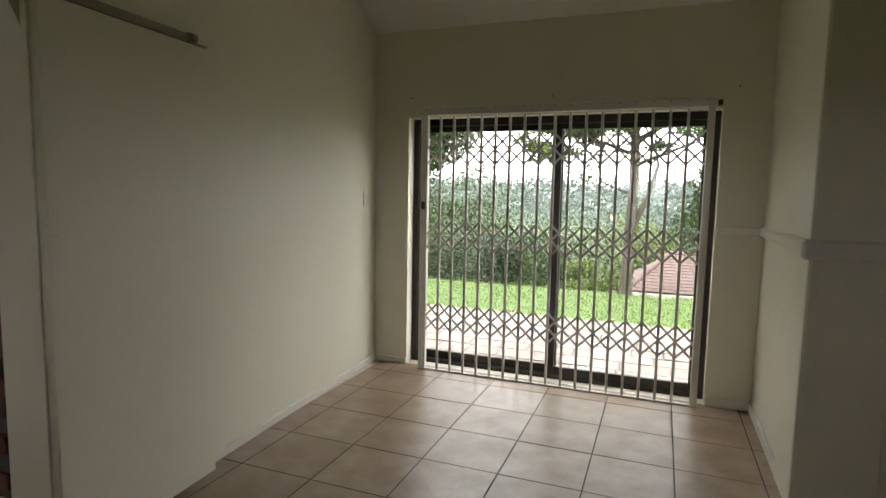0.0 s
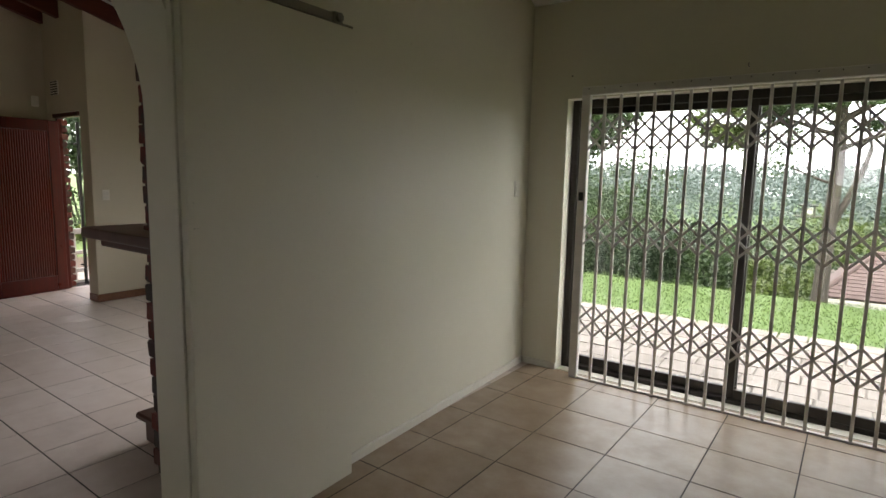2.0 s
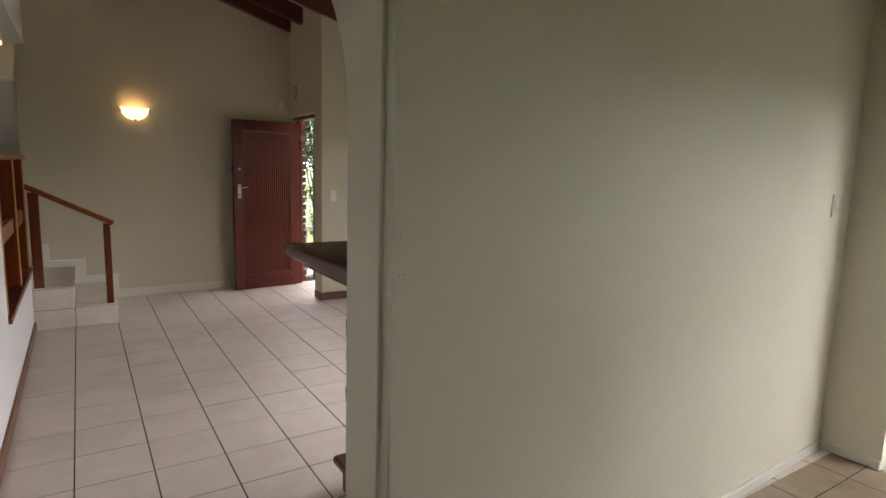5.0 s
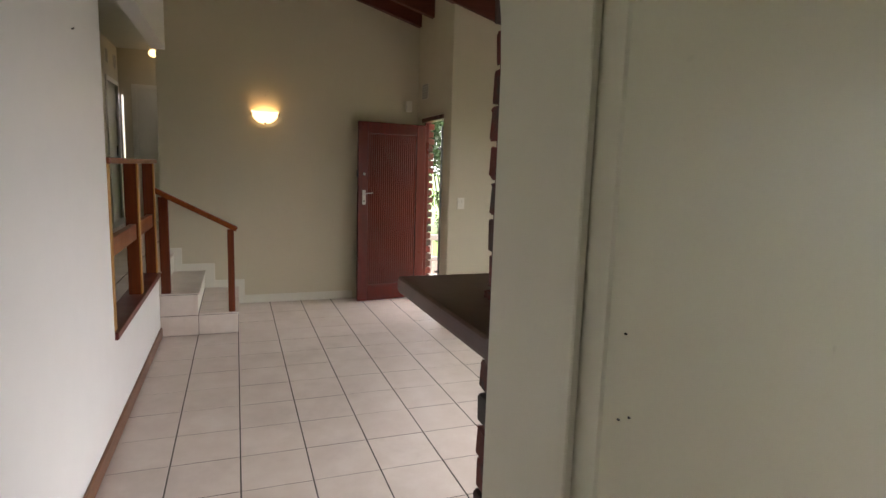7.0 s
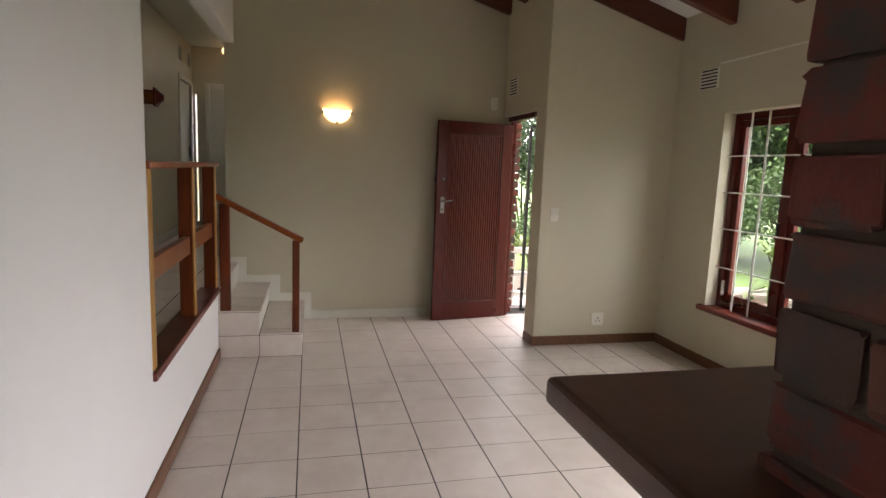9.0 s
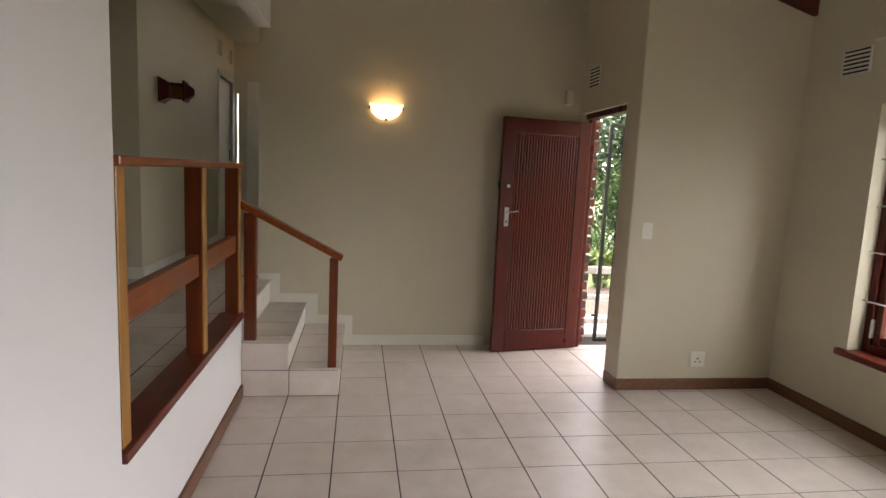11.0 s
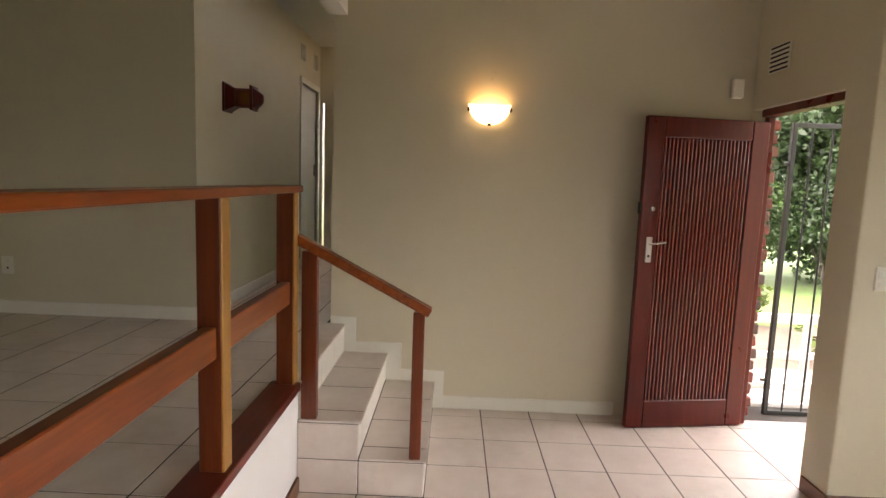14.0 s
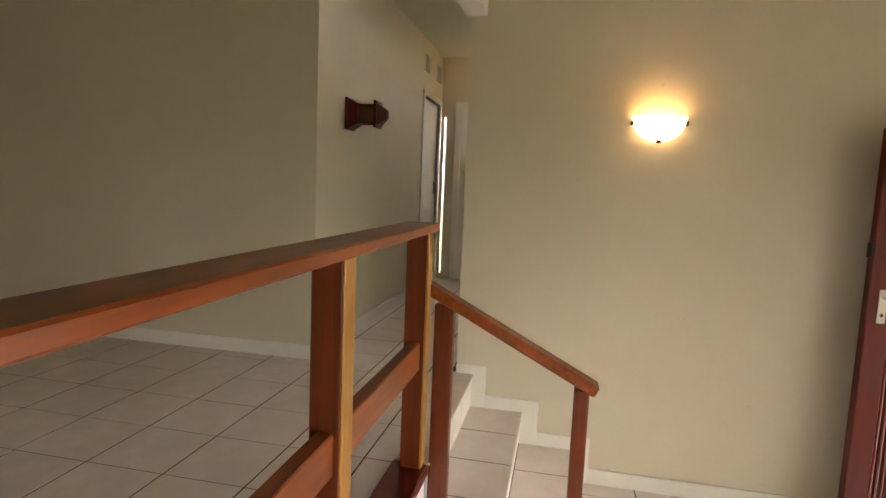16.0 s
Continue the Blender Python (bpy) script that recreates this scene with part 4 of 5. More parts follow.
def passage_door():
    d = empty("passage_door", (-10.82, YC - 0.03, ZU))
    box("leaf", (-0.72, -0.04, 0.01), (0.0, 0.0, 2.0), M_TRIM, 0.004, d)
    box("lock_plate", (-0.68, 0.0, 1.0), (-0.64, 0.006, 1.14), M_BLACK, 0.002, d)
    d.rotation_euler = (0, 0, radians(-1))
    tagged(d, "white painted passage door with a black lock plate", "door")
    fr = boxes("door_frame", [((-11.6, YC - 0.1, ZU), (-11.54, YC + 0.02, ZU + 2.06)), ((-10.82, YC - 0.1, ZU), (-10.76, YC + 0.02, ZU + 2.06)), ((-11.54, YC - 0.1, ZU + 2.0), (-10.82, YC + 0.02, ZU + 2.06))], M_TRIM, 0.003)
    tagged(fr, "white painted passage door frame", "door frame", kind="structure")
    f2 = boxes("door_frame", [((-11.68, -0.62, ZU), (-11.65, -0.55, ZU + 2.06)), ((-11.68, 0.0, ZU), (-11.65, 0.07, ZU + 2.06)), ((-11.68, -0.55, ZU + 2.0), (-11.65, 0.0, ZU + 2.06))], M_TRIM, 0.003)
    tagged(f2, "white painted frame of the end door", "door frame", kind="structure")
    e = box("end_door", (-11.675, -0.55, ZU + 0.005), (-11.655, 0.0, ZU + 2.0), M_TRIM, 0.003)
    tagged(e, "white painted closed door at the passage end", "door")


passage_door()



def ceiling_lamp():
    l = empty("ceiling_lamp", (-11.3, -0.27, 3.12))
    bm = bmesh.new()
    rod(bm, (0, 0, -0.05), (0, 0, 0), 0.05, 0.07, 16)
    o = new("base", mesh_from("base", bm, M_TRIM))
    o.parent = l
    bm = bmesh.new()
    bmesh.ops.create_uvsphere(bm, u_segments=20, v_segments=12, radius=0.058, matrix=Matrix.Translation((0, 0, -0.1)) @ Matrix.Diagonal((1, 1, 0.9, 1)))
    for fc in bm.faces:
        fc.smooth = True
    o = new("globe", mesh_from("globe", bm, M_SHADE))
    o.parent = l
    tagged(l, "small lit glass globe lamp on the passage ceiling", "ceiling lamp")


ceiling_lamp()


# Never in view: opening and door are added to daylight the living room.
def added_glazed_door():
    d = empty("unseen_glazed_door")
    x0, x1, y0, z1 = -4.6, -3.15, YN + 0.12, 2.1
    boxes("frame", [((x0, y0, 0), (x0 + 0.05, y0 + 0.09, z1)), ((x1 - 0.05, y0, 0), (x1, y0 + 0.09, z1)), ((x0 + 0.05, y0, z1 - 0.05), (x1 - 0.05, y0 + 0.09, z1)), ((-3.9, y0, 0.03), (-3.85, y0 + 0.09, z1 - 0.05)), ((x0 + 0.05, y0, 0), (x1 - 0.05, y0 + 0.09, 0.03))], M_BRONZE, 0.004, d)
    for a, b in ((x0 + 0.05, -3.9), (-3.85, x1 - 0.05)):
        p = box("pane", (a, y0 + 0.04, 0.03), (b, y0 + 0.045, z1 - 0.05), M_GLASS, 0, d)
        p.visible_shadow = False
    tagged(d, "unseen dark aluminium glazed door added to let daylight in", "glass door")


added_glazed_door()


# ---- small marks on the walls ----
def wall_hole(p, normal_axis, r, label):
    bm = bmesh.new()
    q = Vector(p)
    d = Vector(normal_axis)
    rod(bm, q, q + d * 0.0025, r, r * 0.7, 7)
    tagged(new("screw_hole", mesh_from("screw_hole", bm, M_DARK)), label, "screw hole")


for p in ((-2.419, 1.162, 1.348), (-2.419, 1.161, 1.262), (-2.4195, 1.174, 1.262)):
    wall_hole(p, (1, 0, 0), 0.0013, "small dark screw hole in the cream sliding door")
for x, z in ((-2.37, 2.18), (-0.03, 2.16)):
    wall_hole((x, YN1, z), (0, -1, 0), 0.006, "small dark plug hole above the security gate")
hk = rod_ob("wall_hook", [((-1.24, YN1, 2.14), (-1.24, YN1 - 0.03, 2.14)), ((-1.24, YN1 - 0.03, 2.14), (-1.24, YN1 - 0.035, 2.16))], 0.004, M_STEEL)
tagged(hk, "small steel hook above the security gate", "hook")
hk = rod_ob("wall_hook", [((-4.818, YS, 2.03), (-4.818, YS + 0.008, 2.028)), ((-4.818, YS + 0.008, 2.028), (-4.818, YS + 0.009, 2.036))], 0.0022, M_DARK)
tagged(hk, "small dark picture hook on the white wall", "hook")
# ---- outdoors ----
def ground_z(x, y):
    k = max(min(1.0, max(0.0, (x + 6.5) / 2.0)), min(1.0, max(0.0, (y - 15.0) / 9.0)))
    if y < 4.3 or k == 0:
        return -0.12
    e = max(0.0, y - 9.5)
    z = -0.12 - 0.02 * max(0, y - 6.6) - k * 0.36 * min(e, 18)
    if e > 36:
        z += k * min((e - 36) * 0.062, 7.6)
    return z


bm = bmesh.new()
xs = [-600, -200, -100, -60, -40, -30, -22, -16, -12, -9, -7.5, -6.5, -5.5, -4.5, -3.5, -2.5, -1.5, -0.5, 0.5, 1.5, 2.5, 4, 6, 9, 13, 18, 25, 35, 50, 80, 130, 200, 600]
ys = [-600, -100, -30, -10, -4, 0, 3, 4.35, 5, 6, 6.6, 7.2, 7.8, 8.2, 8.6, 9, 9.4, 9.8, 10.4, 11, 12, 13, 15, 18, 22, 27, 33, 40, 50, 60, 75, 95, 120, 150, 190, 240, 400, 900]
grid = [[bm.verts.new((x, y, ground_z(x, y) + (0.02 * noise.noise((x * 0.7, y * 0.7, 0)) if 6.7 < y < 40 else 0))) for y in ys] for x in xs]
for i in range(len(xs) - 1):
    for j in range(len(ys) - 1):
        f = bm.faces.new([grid[i][j], grid[i + 1][j], grid[i + 1][j + 1], grid[i][j + 1]])
        f.smooth = True
bmesh.ops.recalc_face_normals(bm, faces=bm.faces)
for f in bm.faces:
    c = f.calc_center_median()
    f.material_index = 1 if c.y > 10.6 and c.x > -6 else 0
tagged(new("ground", mesh_from("ground", bm, [M_GRASS, M_VALLEY])), "mown green lawn falling away to a wooded valley", "ground", kind="structure")


def leaf_quad(bm, p, s, rng, flat=0.5, w=0.5):
    n = Vector((rng.gauss(0, 1), rng.gauss(0, 1), rng.gauss(0, 1) + flat)).normalized()
    t = n.orthogonal().normalized()
    t.rotate(Matrix.Rotation(rng.uniform(0, 6.28), 3, n))
    b = n.cross(t)
    vs = [bm.verts.new(p + t * s * 0.5), bm.verts.new(p + b * s * 0.5 * w), bm.verts.new(p - t * s * 0.5), bm.verts.new(p - b * s * 0.5 * w)]
    bm.faces.new(vs)


def foliage(name, clumps, count, size, mat, seed, parent=None, w=0.55):
    """Leaves scattered through uneven clumps given as (centre, radii)."""
    rng = random.Random(seed)
    bm = bmesh.new()
    tot = sum(r[0] * r[1] * r[2] for _, r in clumps) ** 1.0
    for c, r in clumps:
        n = max(6, int(count * (r[0] * r[1] * r[2]) / tot))
        for _ in range(n):
            d = Vector((rng.gauss(0, 1), rng.gauss(0, 1), rng.gauss(0, 1))).normalized()
            k = rng.random() ** 0.45
            p = Vector(c) + Vector((d.x * r[0], d.y * r[1], d.z * r[2])) * k
            leaf_quad(bm, p, size * rng.uniform(0.6, 1.4), rng, 0.5, w)
    ob = new(name, mesh_from(name, bm, mat))
    if parent:
        ob.parent = parent
    return ob


def clump_cloud(c, r, n, seed, k=0.42):
    rng = random.Random(seed)
    out = []
    for _ in range(n):
        d = Vector((rng.gauss(0, 1), rng.gauss(0, 1), rng.gauss(0, 1))).normalized() * rng.uniform(0.35, 1.0)
        q = rng.uniform(k * 0.6, k * 1.3)
        out.append(((c[0] + d.x * r[0], c[1] + d.y * r[1], c[2] + d.z * r[2]), (r[0] * q, r[1] * q, r[2] * q * 0.8)))
    return out


def limb(bm, a, d, r, length, rng, depth, tips):
    """A tapering, bending limb that forks; its ends go into tips."""
    p = Vector(a)
    steps = 4
    for i in range(steps):
        q = p + d * length / steps
        r2 = r * (1 - 0.14)
        rod(bm, p, q, r, r2, 7)
        p, r = q, r2
        d = (d + Vector((rng.uniform(-0.16, 0.16), rng.uniform(-0.16, 0.16), rng.uniform(-0.08, 0.12)))).normalized()
        if depth <= 1:
            tips.append(p.copy())
    if depth > 0 and r > 0.008:
        for _ in range(2 if depth > 1 else 3):
            nd = (d + Vector((rng.uniform(-0.75, 0.75), rng.uniform(-0.75, 0.75), rng.uniform(-0.25, 0.45)))).normalized()
            limb(bm, p, nd, r * 0.68, length * rng.uniform(0.62, 0.85), rng, depth - 1, tips)
    else:
        tips.append(p.copy())


def shade_tree():
    rng = random.Random(11)
    t = empty("garden_tree", (-0.95, 9.5, -0.3))
    o = Vector((-0.95, 9.5, -0.3))
    bm = bmesh.new()
    tips = []
    rod(bm, (0, 0, -0.3), (0.0, 0, 0.25), 0.14, 0.098, 12)
    rod(bm, (0, 0, 0.25), (0.02, 0, 1.1), 0.098, 0.085, 12)
    rod(bm, (0.02, 0, 1.1), (0.05, 0.02, 2.0), 0.085, 0.078, 12)
    rod(bm, (0.05, 0.02, 1.98), (0.02, 0.05, 2.9), 0.085, 0.07, 10)
    for a, d, r, ln in (((0.05, 0.02, 1.2), (0.42, 0.05, 1.0), 0.055, 1.1), ((0.02, 0.05, 2.9), (0.15, 0.1, 1.0), 0.07, 1.1), ((0.03, 0.03, 2.4), (-0.95, -0.1, 0.32), 0.04, 0.6), ((0.03, 0.03, 2.6), (0.8, -0.2, 0.45), 0.05, 1.1), ((0.02, 0.05, 2.85), (-0.6, 0.2, 0.75), 0.055, 1.1), ((0.04, 0.02, 1.75), (-0.75, 0.15, 0.22), 0.022, 0.55), ((0.02, 0.05, 2.7), (-0.5, -0.7, 0.35), 0.045, 1.1), ((0.04, 0.02, 2.2), (0.5, -0.6, 0.25), 0.04, 0.9)):
        limb(bm, a, Vector(d).normalized(), r, ln, rng, 3, tips)
    tr = new("trunk", mesh_from("trunk", bm, M_BARK))
    tr.parent = t
    cl = [(tuple(p), (0.36, 0.36, 0.24)) for p in tips if rng.random() < 0.95]
    foliage("leaves", cl, 42000, 0.05, M_LEAF, 5, t)
    cl2 = clump_cloud((-1.35, -0.1, 2.55), (0.5, 0.5, 0.42), 14, 21)
    foliage("leaves", cl2, 3600, 0.06, M_LEAF_Y, 6, t)
    cl3 = clump_cloud((0.15, 0.0, 3.0), (1.7, 1.1, 0.55), 60, 23, 0.15)
    foliage("leaves", cl3, 8500, 0.055, M_LEAF, 8, t)
    tagged(t, "tall garden tree with a forked grey trunk and thin leafy crown", "tree")
    # feeder
    f = empty("bird_feeder", (-1.13, 8.6, 1.05))
    box("tray", (-0.15, -0.1, -0.012), (0.15, 0.1, 0.0), M_BARK, 0.003, f)
    for x in (-0.07, 0.06):
        for y in (-0.05, 0.04):
            box("upright", (x, y, 0.0), (x + 0.012, y + 0.012, 0.12), M_BARK, 0.001, f)
    box("hopper", (-0.045, -0.03, 0.02), (0.045, 0.03, 0.10), M_TRIM, 0.003, f)
    box("roof", (-0.10, -0.075, 0.12), (0.10, 0.075, 0.138), M_BLACK, 0.004, f)
    rod_ob("wire", [((0, 0, 0.138), (0.02, 0.0, 0.85))], 0.003, M_BLACK, f, 5)
    tagged(f, "small wooden bird feeder hanging from the tree", "bird feeder")


shade_tree()


def shrub(name, loc, r, h, mat, seed, leaves=2200, size=0.11, label="", cat="shrub"):
    s = empty(name, loc)
    rng = random.Random(seed)
    bm = bmesh.new()
    for _ in range(5):
        rod(bm, (rng.uniform(-0.1, 0.1), rng.uniform(-0.1, 0.1), -0.2), (rng.uniform(-0.5, 0.5) * r, rng.uniform(-0.5, 0.5) * r, h * rng.uniform(0.5, 0.8)), 0.03, 0.012, 6)
    st = new("stems", mesh_from("stems", bm, M_BARK))
    st.parent = s
    foliage("leaves", clump_cloud((0, 0, h * 0.55), (r, r, h * 0.5), 16, seed + 1), leaves, size, mat, seed + 2, s)
    tagged(s, label, cat)
    return s


SH = "dense green garden shrub beyond the lawn"
for i, (x, y, r, h, m) in enumerate([(-6.9, 11.6, 1.2, 1.7, M_LEAF_D), (-5.6, 12.4, 1.3, 1.9, M_LEAF), (-4.6, 12.0, 1.1, 1.7, M_LEAF_D), (-3.6, 12.8, 1.3, 1.9, M_LEAF_D), (-2.7, 12.0, 0.9, 1.4, M_LEAF), (-1.7, 11.6, 0.7, 1.1, M_LEAF_Y), (-4.2, 16.0, 1.9, 2.9, M_LEAF_D), (-6.4, 16.5, 1.9, 3.0, M_LEAF), (-2.0, 17.5, 1.8, 3.0, M_LEAF_D), (-8.5, 15.0, 2.0, 3.0, M_LEAF_D), (-10.5, 19.0, 2.4, 3.6, M_LEAF), (-7.0, 20.5, 2.4, 3.4, M_LEAF_D), (-3.5, 21.5, 2.4, 3.6, M_LEAF)]):
    shrub("shrub", (x, y, ground_z(x, y)), r, h, m, 40 + 7 * i, 5200 if y < 13 else 4200, 0.075 if y < 13 else 0.11, SH)
for i, (x, y, r, h, z, m) in enumerate([(0.75, 10.6, 0.85, 3.2, 0.6, M_LEAF), (1.9, 12.0, 1.4, 4.2, 0, M_LEAF_D), (1.1, 18.5, 2.2, 4.6, 0, M_LEAF_D), (3.4, 17.5, 2.4, 6.0, 0, M_LEAF), (-0.6, 21.0, 2.0, 5.0, 0, M_LEAF_Y)]):
    shrub("tree", (x, y, ground_z(x, y) + z), r, h, m, 140 + 7 * i, 5500, 0.09 if y < 13 else 0.15, "leafy green tree beside the tiled roof", "tree")
# garden in front of the house, west
for i, (x, y, r, h, m) in enumerate([(-9.2, 10.5, 1.6, 4.6, M_LEAF_D), (-11.5, 10.8, 2.0, 5.4, M_LEAF), (-13.8, 10.0, 2.0, 5.6, M_LEAF_D), (-15.5, 8.4, 1.9, 5.4, M_LEAF), (-16.5, 6.2, 2.0, 5.6, M_LEAF_D), (-12.8, 12.6, 2.4, 7.0, M_LEAF_D), (-17.5, 11.0, 2.6, 7.5, M_LEAF), (-10.2, 13.5, 2.4, 7.2, M_LEAF), (-17.2, 4.0, 2.0, 5.6, M_LEAF_D), (-7.0, 12.6, 1.8, 5.0, M_LEAF)]):
    shrub("tree", (x, y, -0.12), r, h, m, 240 + 7 * i, 24000, 0.125, "broad green garden tree across the front lawn", "tree")
for i, (x, y, r, h, m) in enumerate([(-14.4, 7.6, 1.3, 2.3, M_LEAF_D), (-13.2, 8.3, 1.3, 2.2, M_LEAF), (-12.0, 8.7, 1.3, 2.3, M_LEAF_D), (-10.8, 9.0, 1.3, 2.1, M_LEAF), (-9.5, 9.2, 1.3, 2.3, M_LEAF_D), (-8.2, 9.5, 1.3, 2.2, M_LEAF), (-7.0, 9.9, 1.2, 2.1, M_LEAF_D), (-15.2, 6.2, 1.2, 2.1, M_LEAF)]):
    shrub("shrub", (x, y, -0.12), r, h, m, 440 + 7 * i, 8500, 0.08, "dense green hedge shrub along the front lawn")
for i, (x, y) in enumerate([(-9.9, 4.6), (-10.6, 5.5), (-9.6, 5.8), (-11.6, 4.6)]):
    shrub("border_plant", (x, y, -0.12), 0.35, 0.6, M_LEAF_Y, 340 + i * 5, 420, 0.12, "bright green border plant in the flower bed", "plant")

# woodland across the valley, nearer crowns and a ridge with haze in its colour
def woodland(name, y0, y1, count, h0, h1, leaves, mat, seed, label):
    rng = random.Random(seed)
    bm = bmesh.new()
    for _ in range(count):
        y = rng.uniform(y0, y1)
        x = rng.uniform(-0.62, 0.36) * (y + 12)
        hh = rng.uniform(h0, h1)
        z = ground_z(x, y)
        for _ in range(leaves):
            d = Vector((rng.gauss(0, 1), rng.gauss(0, 1), rng.gauss(0, 1) + 0.5)).normalized() * rng.uniform(0.72, 1.05)
            leaf_quad(bm, Vector((x + d.x * hh * 0.6, y + d.y * hh * 0.6, z + hh * 0.5 + d.z * hh * 0.5)), (0.1 + y * 0.0036) * rng.uniform(0.7, 1.5), rng, 0.6, 0.8)
    tagged(new(name, mesh_from(name, bm, mat)), label, "woodland", kind="stuff")


woodland("near_woodland", 24, 62, 260, 3.0, 6.0, 260, M_LEAF_M, 77, "green tree crowns down in the valley")
woodland("far_woodland", 60, 185, 560, 5.0, 9.5, 130, M_LEAF_F, 78, "green woodland on the far ridge with haze in its colour")
rng = random.Random(79)

# grass blades on the near lawn
bm = bmesh.new()
for _ in range(15000):
    x, y = rng.uniform(-5.4, 1.6), rng.uniform(6.62, 10.0)
    z = ground_z(x, y) + 0.005
    h, a = rng.uniform(0.015, 0.038), rng.uniform(0, 6.28)
    dx, dy = math.cos(a) * 0.006, math.sin(a) * 0.006
    lx, ly = rng.uniform(-0.025, 0.025), rng.uniform(-0.025, 0.025)
    bm.faces.new([bm.verts.new((x - dx, y - dy, z)), bm.verts.new((x + dx, y + dy, z)), bm.verts.new((x + lx, y + ly, z + h))])
tagged(new("grass", mesh_from("grass", bm, M_BLADE)), "short green lawn grass beyond the patio", "grass", kind="stuff")


def tiled_roof_house():
    h = empty("outbuilding")
    x0, x1, y0, y1, ze, zr = -1.15, 6.5, 14.0, 18.0, -0.86, -0.12
    bm = bmesh.new()
    add_box(bm, (x0 + 0.35, y0 + 0.4, -4.2), (x1 - 0.35, y1 - 0.4, ze + 0.05))
    w = new("wall", mesh_from("wall", bm, M_WALL))
    w.parent = h
    box("fascia", (x0, y0 - 0.02, ze - 0.16), (x1, y0 + 0.02, ze - 0.02), M_TRIM, 0.004, h)
    bm = bmesh.new()
    ym, xr = (y0 + y1) / 2, 0.95
    v = [bm.verts.new(p) for p in ((x0, y0, ze), (x1, y0, ze), (x1, ym, zr), (x0 + xr, ym, zr), (x0, y1, ze), (x1, y1, ze))]
    bm.faces.new([v[0], v[1], v[2], v[3]])
    bm.faces.new([v[0], v[3], v[4]])
    bm.faces.new([v[3], v[2], v[5], v[4]])
    base = new("roof", mesh_from("roof", bm, M_ROOF))
    base.parent = h
    # tile courses
    bm = bmesh.new()
    n = 13
    for k in range(n):
        f0, f1 = k / n, (k + 1) / n
        y, z = y0 + (ym - y0) * f0, ze + (zr - ze) * f0
        yy, zz = y0 + (ym - y0) * f1, ze + (zr - ze) * f1
        xa = x0 + xr * f0
        x = xa + (0.11 if k % 2 else 0.0)
        while x < x1 - 0.2:
            add_box_m(bm, Matrix.Translation((x + 0.105, (y + yy) / 2, (z + zz) / 2 + 0.022)) @ Matrix.Rotation(math.atan2(zz - z, yy - y) - 0.06, 4, 'X') @ Matrix.Diagonal((0.20, (yy - y) * 1.15, 0.02, 1)))
            x += 0.215
    tl = new("roof_tiles", mesh_from("roof_tiles", bm, M_ROOF))
    tl.parent = h
    tl["kind"] = "stuff"
    bm = bmesh.new()
    rod(bm, (x0 + xr, ym, zr + 0.03), (x1, ym, zr + 0.03), 0.07, None, 8)
    rod(bm, (x0, y0, ze + 0.04), (x0 + xr, ym, zr + 0.04), 0.06, None, 8)
    rc = new("ridge", mesh_from("ridge", bm, M_ROOF))
    rc.parent = h
    tagged(h, "low outbuilding with a red clay tiled roof", "building")


tiled_roof_house()


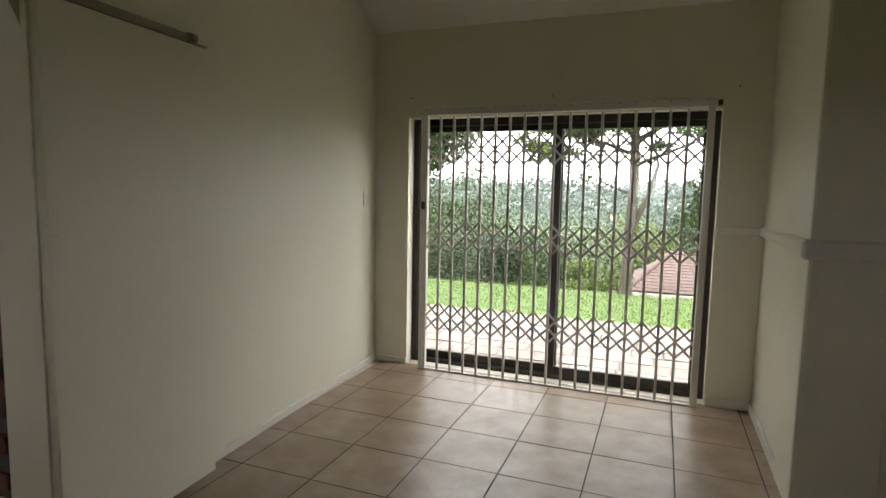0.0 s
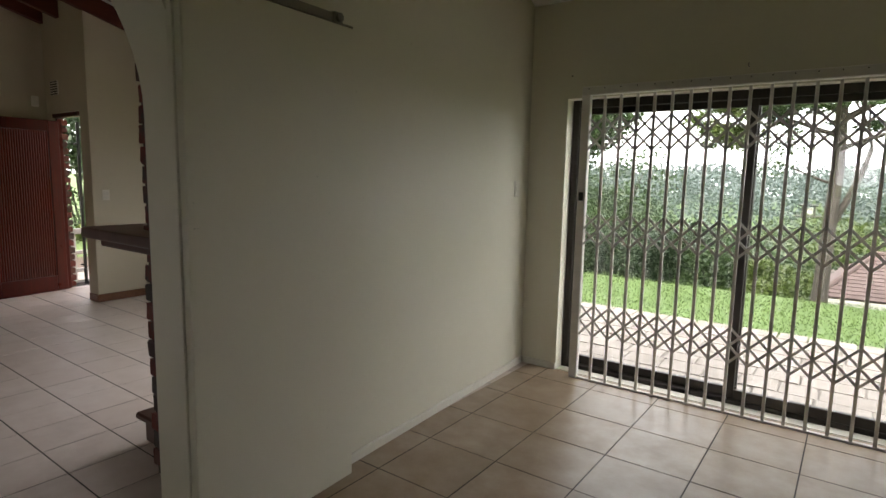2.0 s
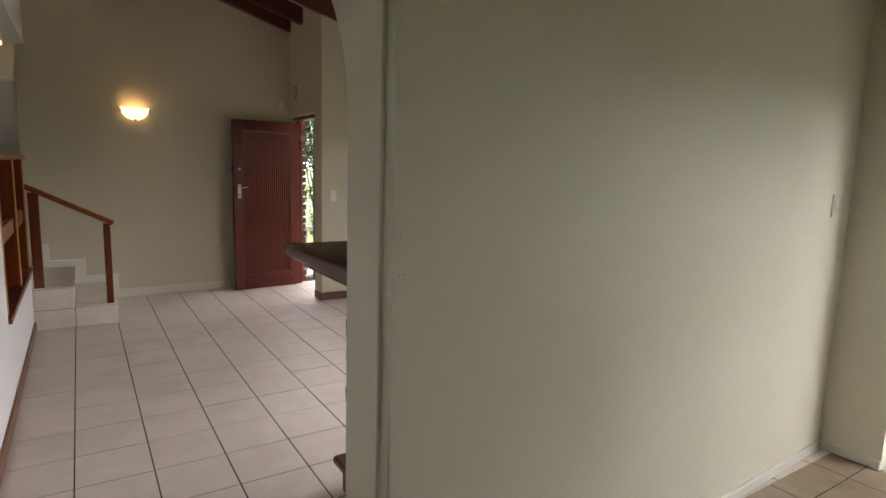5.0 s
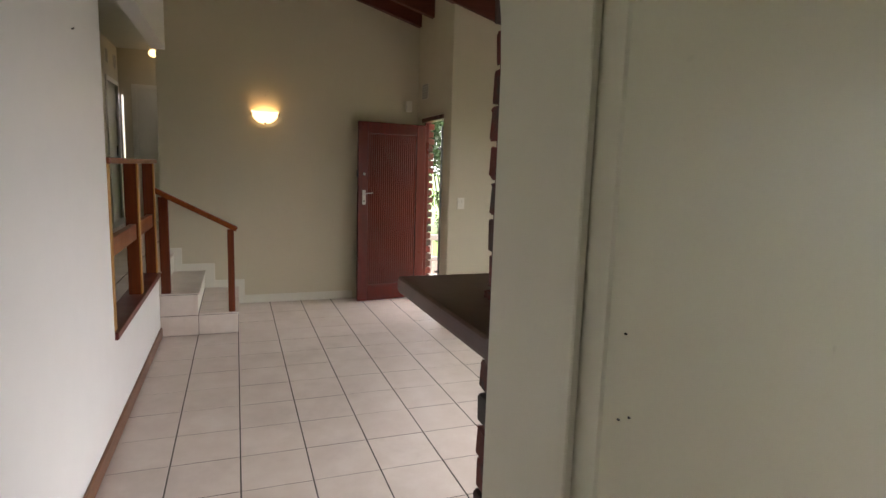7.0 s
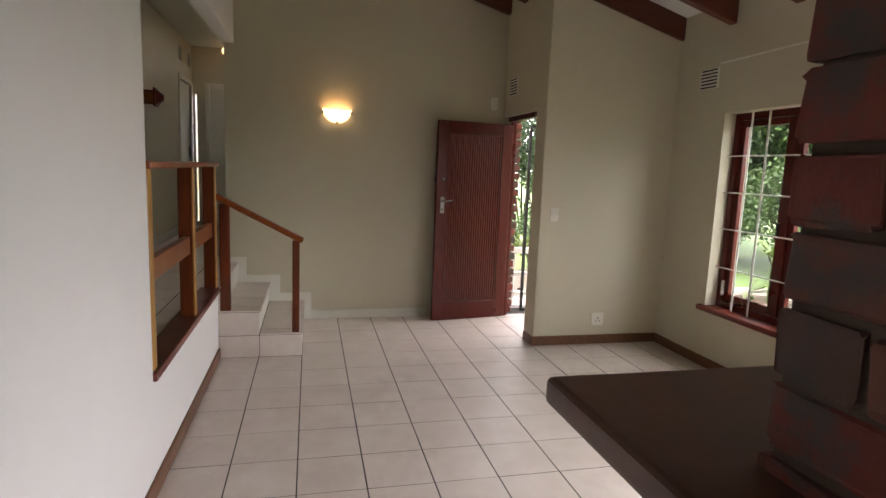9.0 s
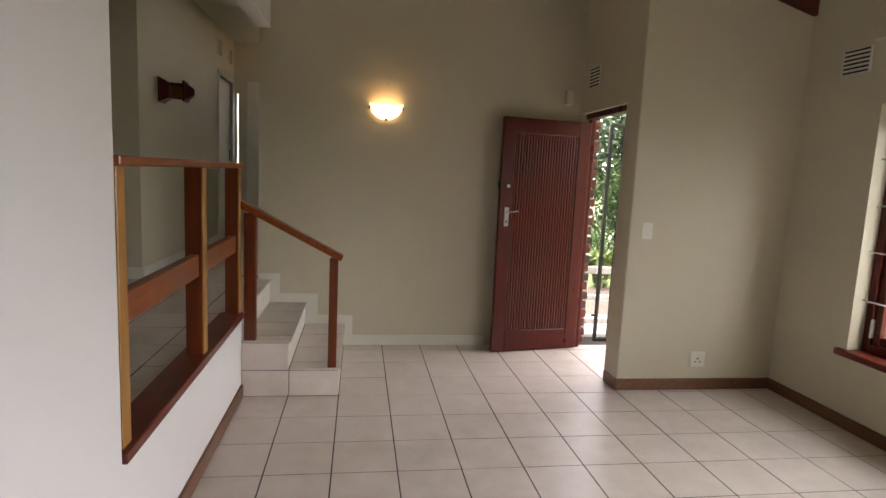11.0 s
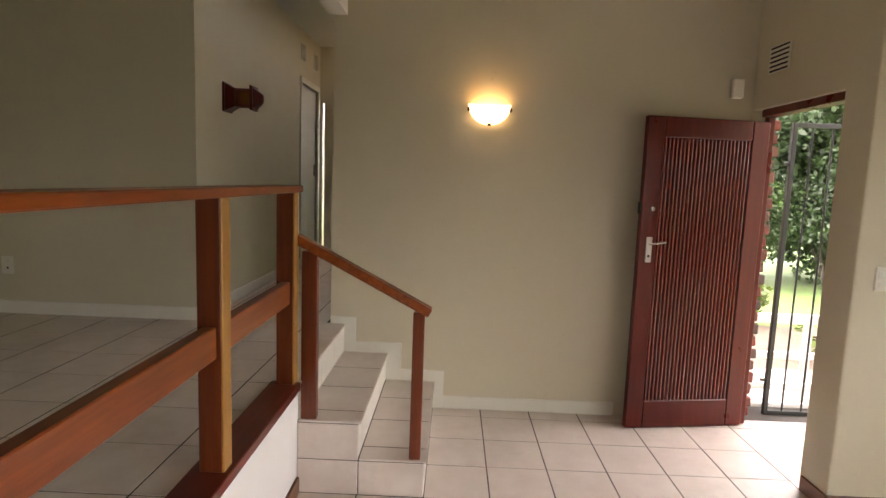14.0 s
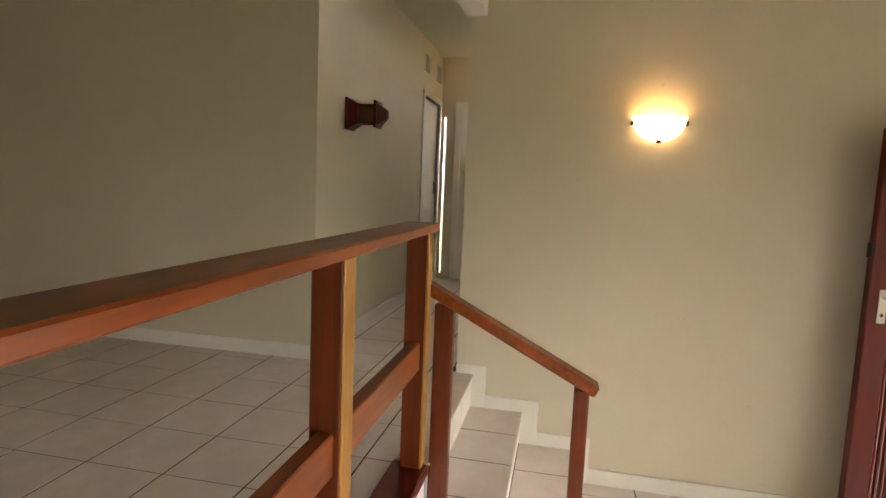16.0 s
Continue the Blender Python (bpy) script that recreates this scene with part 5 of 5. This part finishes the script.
def porch():
    struct(box("porch_floor", (-9.6, YD + 0.235, -0.14), (XD - 0.23, 6.0, -0.03), M_PAVER, 0.006), "pale tiled porch floor outside the front door", "porch")
    struct(box("threshold", (DX0, YD + 0.004, -0.12), (DX1, YD + 0.234, -0.004), M_PAVER, 0.003), "worn stone threshold of the front door", "threshold")
    # Out of sight overhead; added to keep the sky off fence and bricks.
    struct(box("porch_shade_slab", (-9.0, YD + 0.24, 2.56), (XD - 0.23, 3.55, 2.64), M_CEIL), "unseen white soffit added to shade the porch", "porch roof")
    m = box("door_mat", (-8.12, 3.06, -0.029), (-7.62, 3.4, -0.016), M_MAT, 0.004)
    tagged(m, "dark grey rubber door mat on the porch", "door mat")
    f = empty("porch_fence")
    x = -8.62
    for z, h in ((0.62, 0.07), (0.36, 0.05), (0.13, 0.05), (-0.03, 0.06)):
        box("rail", (x - 0.02, 3.06, z), (x + 0.02, 5.9, z + h), M_STEELWHITE, 0.005, f)
    for y in (3.1, 3.52, 3.94, 4.36, 4.78, 5.2, 5.62):
        box("post", (x - 0.045, y - 0.03, -0.03), (x - 0.021, y + 0.03, 0.66), M_STEELWHITE, 0.005, f)
    tagged(f, "white painted timber porch fence", "fence")
    g = empty("black_gate")
    xg, ya, yb = -8.46, 3.14, 3.95
    boxes("frame", [((xg - 0.015, ya, 0.0), (xg + 0.015, ya + 0.03, 2.02)), ((xg - 0.015, yb - 0.03, 0.0), (xg + 0.015, yb, 2.02)), ((xg - 0.015, ya + 0.03, 1.99), (xg + 0.015, yb - 0.03, 2.02)), ((xg - 0.015, ya + 0.03, 0.0), (xg + 0.015, yb - 0.03, 0.03))], M_BLACK, 0.002, g)
    for i in range(1, 6):
        y = ya + (yb - ya) * i / 6
        rod_ob("bar", [((xg, y, 0.03), (xg, y, 1.99))], 0.007, M_BLACK, g)
    for z in (0.25, 1.75):
        rod_ob("hinge", [((xg, ya - 0.035, z), (xg, ya, z))], 0.012, M_BLACK, g)
    tagged(g, "black steel security gate folded open on the porch", "gate")
    # brick facing beside the door
    fb = empty("brick_facing")
    me = []
    for k in range(4):
        bm = bmesh.new()
        add_box(bm, (-0.11, -0.05, 0), (0.11, 0.05, 0.072), 0.008, 1)
        for v in bm.verts:
            v.co += Vector((random.uniform(-1, 1), random.uniform(-1, 1), random.uniform(-1, 1))) * 0.004
        me.append(mesh_from("brick", bm, M_BRICK))
    for r in range(25):
        for i, xx in enumerate((-8.53, -8.765)):
            b = new("brick", random.choice(me))
            b.location = (xx + (0.012 if r % 2 else -0.008) + random.uniform(-0.006, 0.006), YD + 0.18 + random.uniform(-0.004, 0.004), -0.02 + r * 0.086)
            b.parent = fb
    box("mortar", (-8.93, YD + 0.127, -0.1), (-8.448, YD + 0.20, 2.15), M_MORTAR, 0, fb)
    tagged(fb, "rough red facing brick beside the front door", "brickwork", kind="structure")


porch()


def potted_yucca(loc, sc, seed, label):
    rng = random.Random(seed)
    p = empty("potted_plant", loc)
    bm = bmesh.new()
    prof = [(0.16, 0.0), (0.2, 0.04), (0.3, 0.2), (0.36, 0.28), (0.38, 0.3), (0.34, 0.3), (0.3, 0.24)]
    rows = [[bm.verts.new((r * sc * math.cos(a), r * sc * math.sin(a), z * sc)) for a in [2 * math.pi * i / 20 for i in range(20)]] for r, z in prof]
    for j in range(len(rows) - 1):
        for i in range(20):
            bm.faces.new([rows[j][i], rows[j][(i + 1) % 20], rows[j + 1][(i + 1) % 20], rows[j + 1][i]])
    bm.faces.new(rows[0])
    bmesh.ops.recalc_face_normals(bm, faces=bm.faces)
    for f in bm.faces:
        f.smooth = True
    b = new("pot", mesh_from("pot", bm, M_PAVER))
    b.parent = p
    bm = bmesh.new()
    bmesh.ops.create_circle(bm, cap_ends=True, segments=20, radius=0.31 * sc, matrix=Matrix.Translation((0, 0, 0.25 * sc)))
    so = new("soil", mesh_from("soil", bm, M_SOIL))
    so.parent = p
    bm = bmesh.new()
    for (bx, by, top, n) in ((0, 0, 0.62, 26), (0.1, 0.05, 0.38, 18), (-0.12, -0.04, 0.3, 14)):
        base = Vector((bx, by, 0.25)) * sc
        head = Vector((bx * 1.3, by * 1.3, top)) * sc
        rod(bm, base, head, 0.018 * sc, 0.014 * sc, 6)
        for k in range(n):
            a, up = rng.uniform(0, 6.28), rng.uniform(-0.15, 1.0)
            d = Vector((math.cos(a), math.sin(a), up)).normalized()
            side = d.cross(Vector((0, 0, 1))).normalized() * 0.018 * sc
            ln = rng.uniform(0.2, 0.34) * sc
            q0, q1, q2 = head, head + d * ln * 0.55 + Vector((0, 0, 0.015)), head + d * ln + Vector((0, 0, -0.05 * sc))
            v = [bm.verts.new(q0 - side * 0.5), bm.verts.new(q0 + side * 0.5), bm.verts.new(q1 + side), bm.verts.new(q1 - side), bm.verts.new(q2)]
            bm.faces.new([v[0], v[1], v[2], v[3]])
            bm.faces.new([v[3], v[2], v[4]])
    lv = new("leaves", mesh_from("leaves", bm, M_LEAF_Y))
    lv.parent = p
    tagged(p, label, "potted plant")


struct(box("flower_bed", (-11.6, 3.2, -0.16), (-8.72, 5.9, -0.10), M_SOIL, 0.02), "brown soil flower bed behind the porch fence", "flower bed")
potted_yucca((-7.75, 5.75, -0.12), 1.35, 3, "spiky yucca in a pale stone bowl on the lawn")
potted_yucca((-6.55, 5.35, -0.12), 1.1, 4, "drooping grassy plant in a pale stone bowl")
struct(boxes("kerb_flower_bed", [((-9.4, 6.3, -0.14), (-5.0, 6.42, 0.02))], M_PAVER, 0.01), "pale stone edging of the front lawn", "kerb")

# ---- pieces of floors and patio last ----
patio = struct(box("patio", (-5.2, YN1 + 0.262, -0.2), (3.2, 6.62, -0.101), M_JOINT), "buff stone paved patio with irregular slabs", "patio")
rng = random.Random(9)
y = YN1 + 0.27
while y < 6.6:
    hgt = rng.uniform(0.22, 0.34)
    x = -5.2 + rng.uniform(0, 0.2)
    while x < 3.0:
        wd = rng.uniform(0.24, 0.5)
        bm = bmesh.new()
        add_box(bm, (-wd / 2 + 0.006, -hgt / 2 + 0.006, -0.03), (wd / 2 - 0.006, hgt / 2 - 0.006, 0), 0.008)
        for v in bm.verts:
            v.co += Vector((rng.uniform(-1, 1), rng.uniform(-1, 1), 0)) * 0.007
        s = new("slab", mesh_from("slab", bm, M_PAVER))
        s.location = (x + wd / 2, y + hgt / 2, -0.09 + rng.uniform(-0.004, 0.004))
        s.parent = patio
        x += wd
    y += hgt
lay_tiles(floor_living, XL, -2.62, YS, YN, GX, GY, S, 0.0, M_TILE, 0.0045, skip=((-9, GX, 0, GY),), gap_y=0.0065)
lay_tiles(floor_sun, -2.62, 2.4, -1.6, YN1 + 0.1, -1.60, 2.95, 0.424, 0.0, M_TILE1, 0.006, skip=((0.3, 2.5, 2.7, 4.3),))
lay_tiles(floor_up, -12.4, -4.9, -3.5, YS - 0.125, GX, -0.72, S, ZU, M_TILE, 0.0045, gap_y=0.0065)
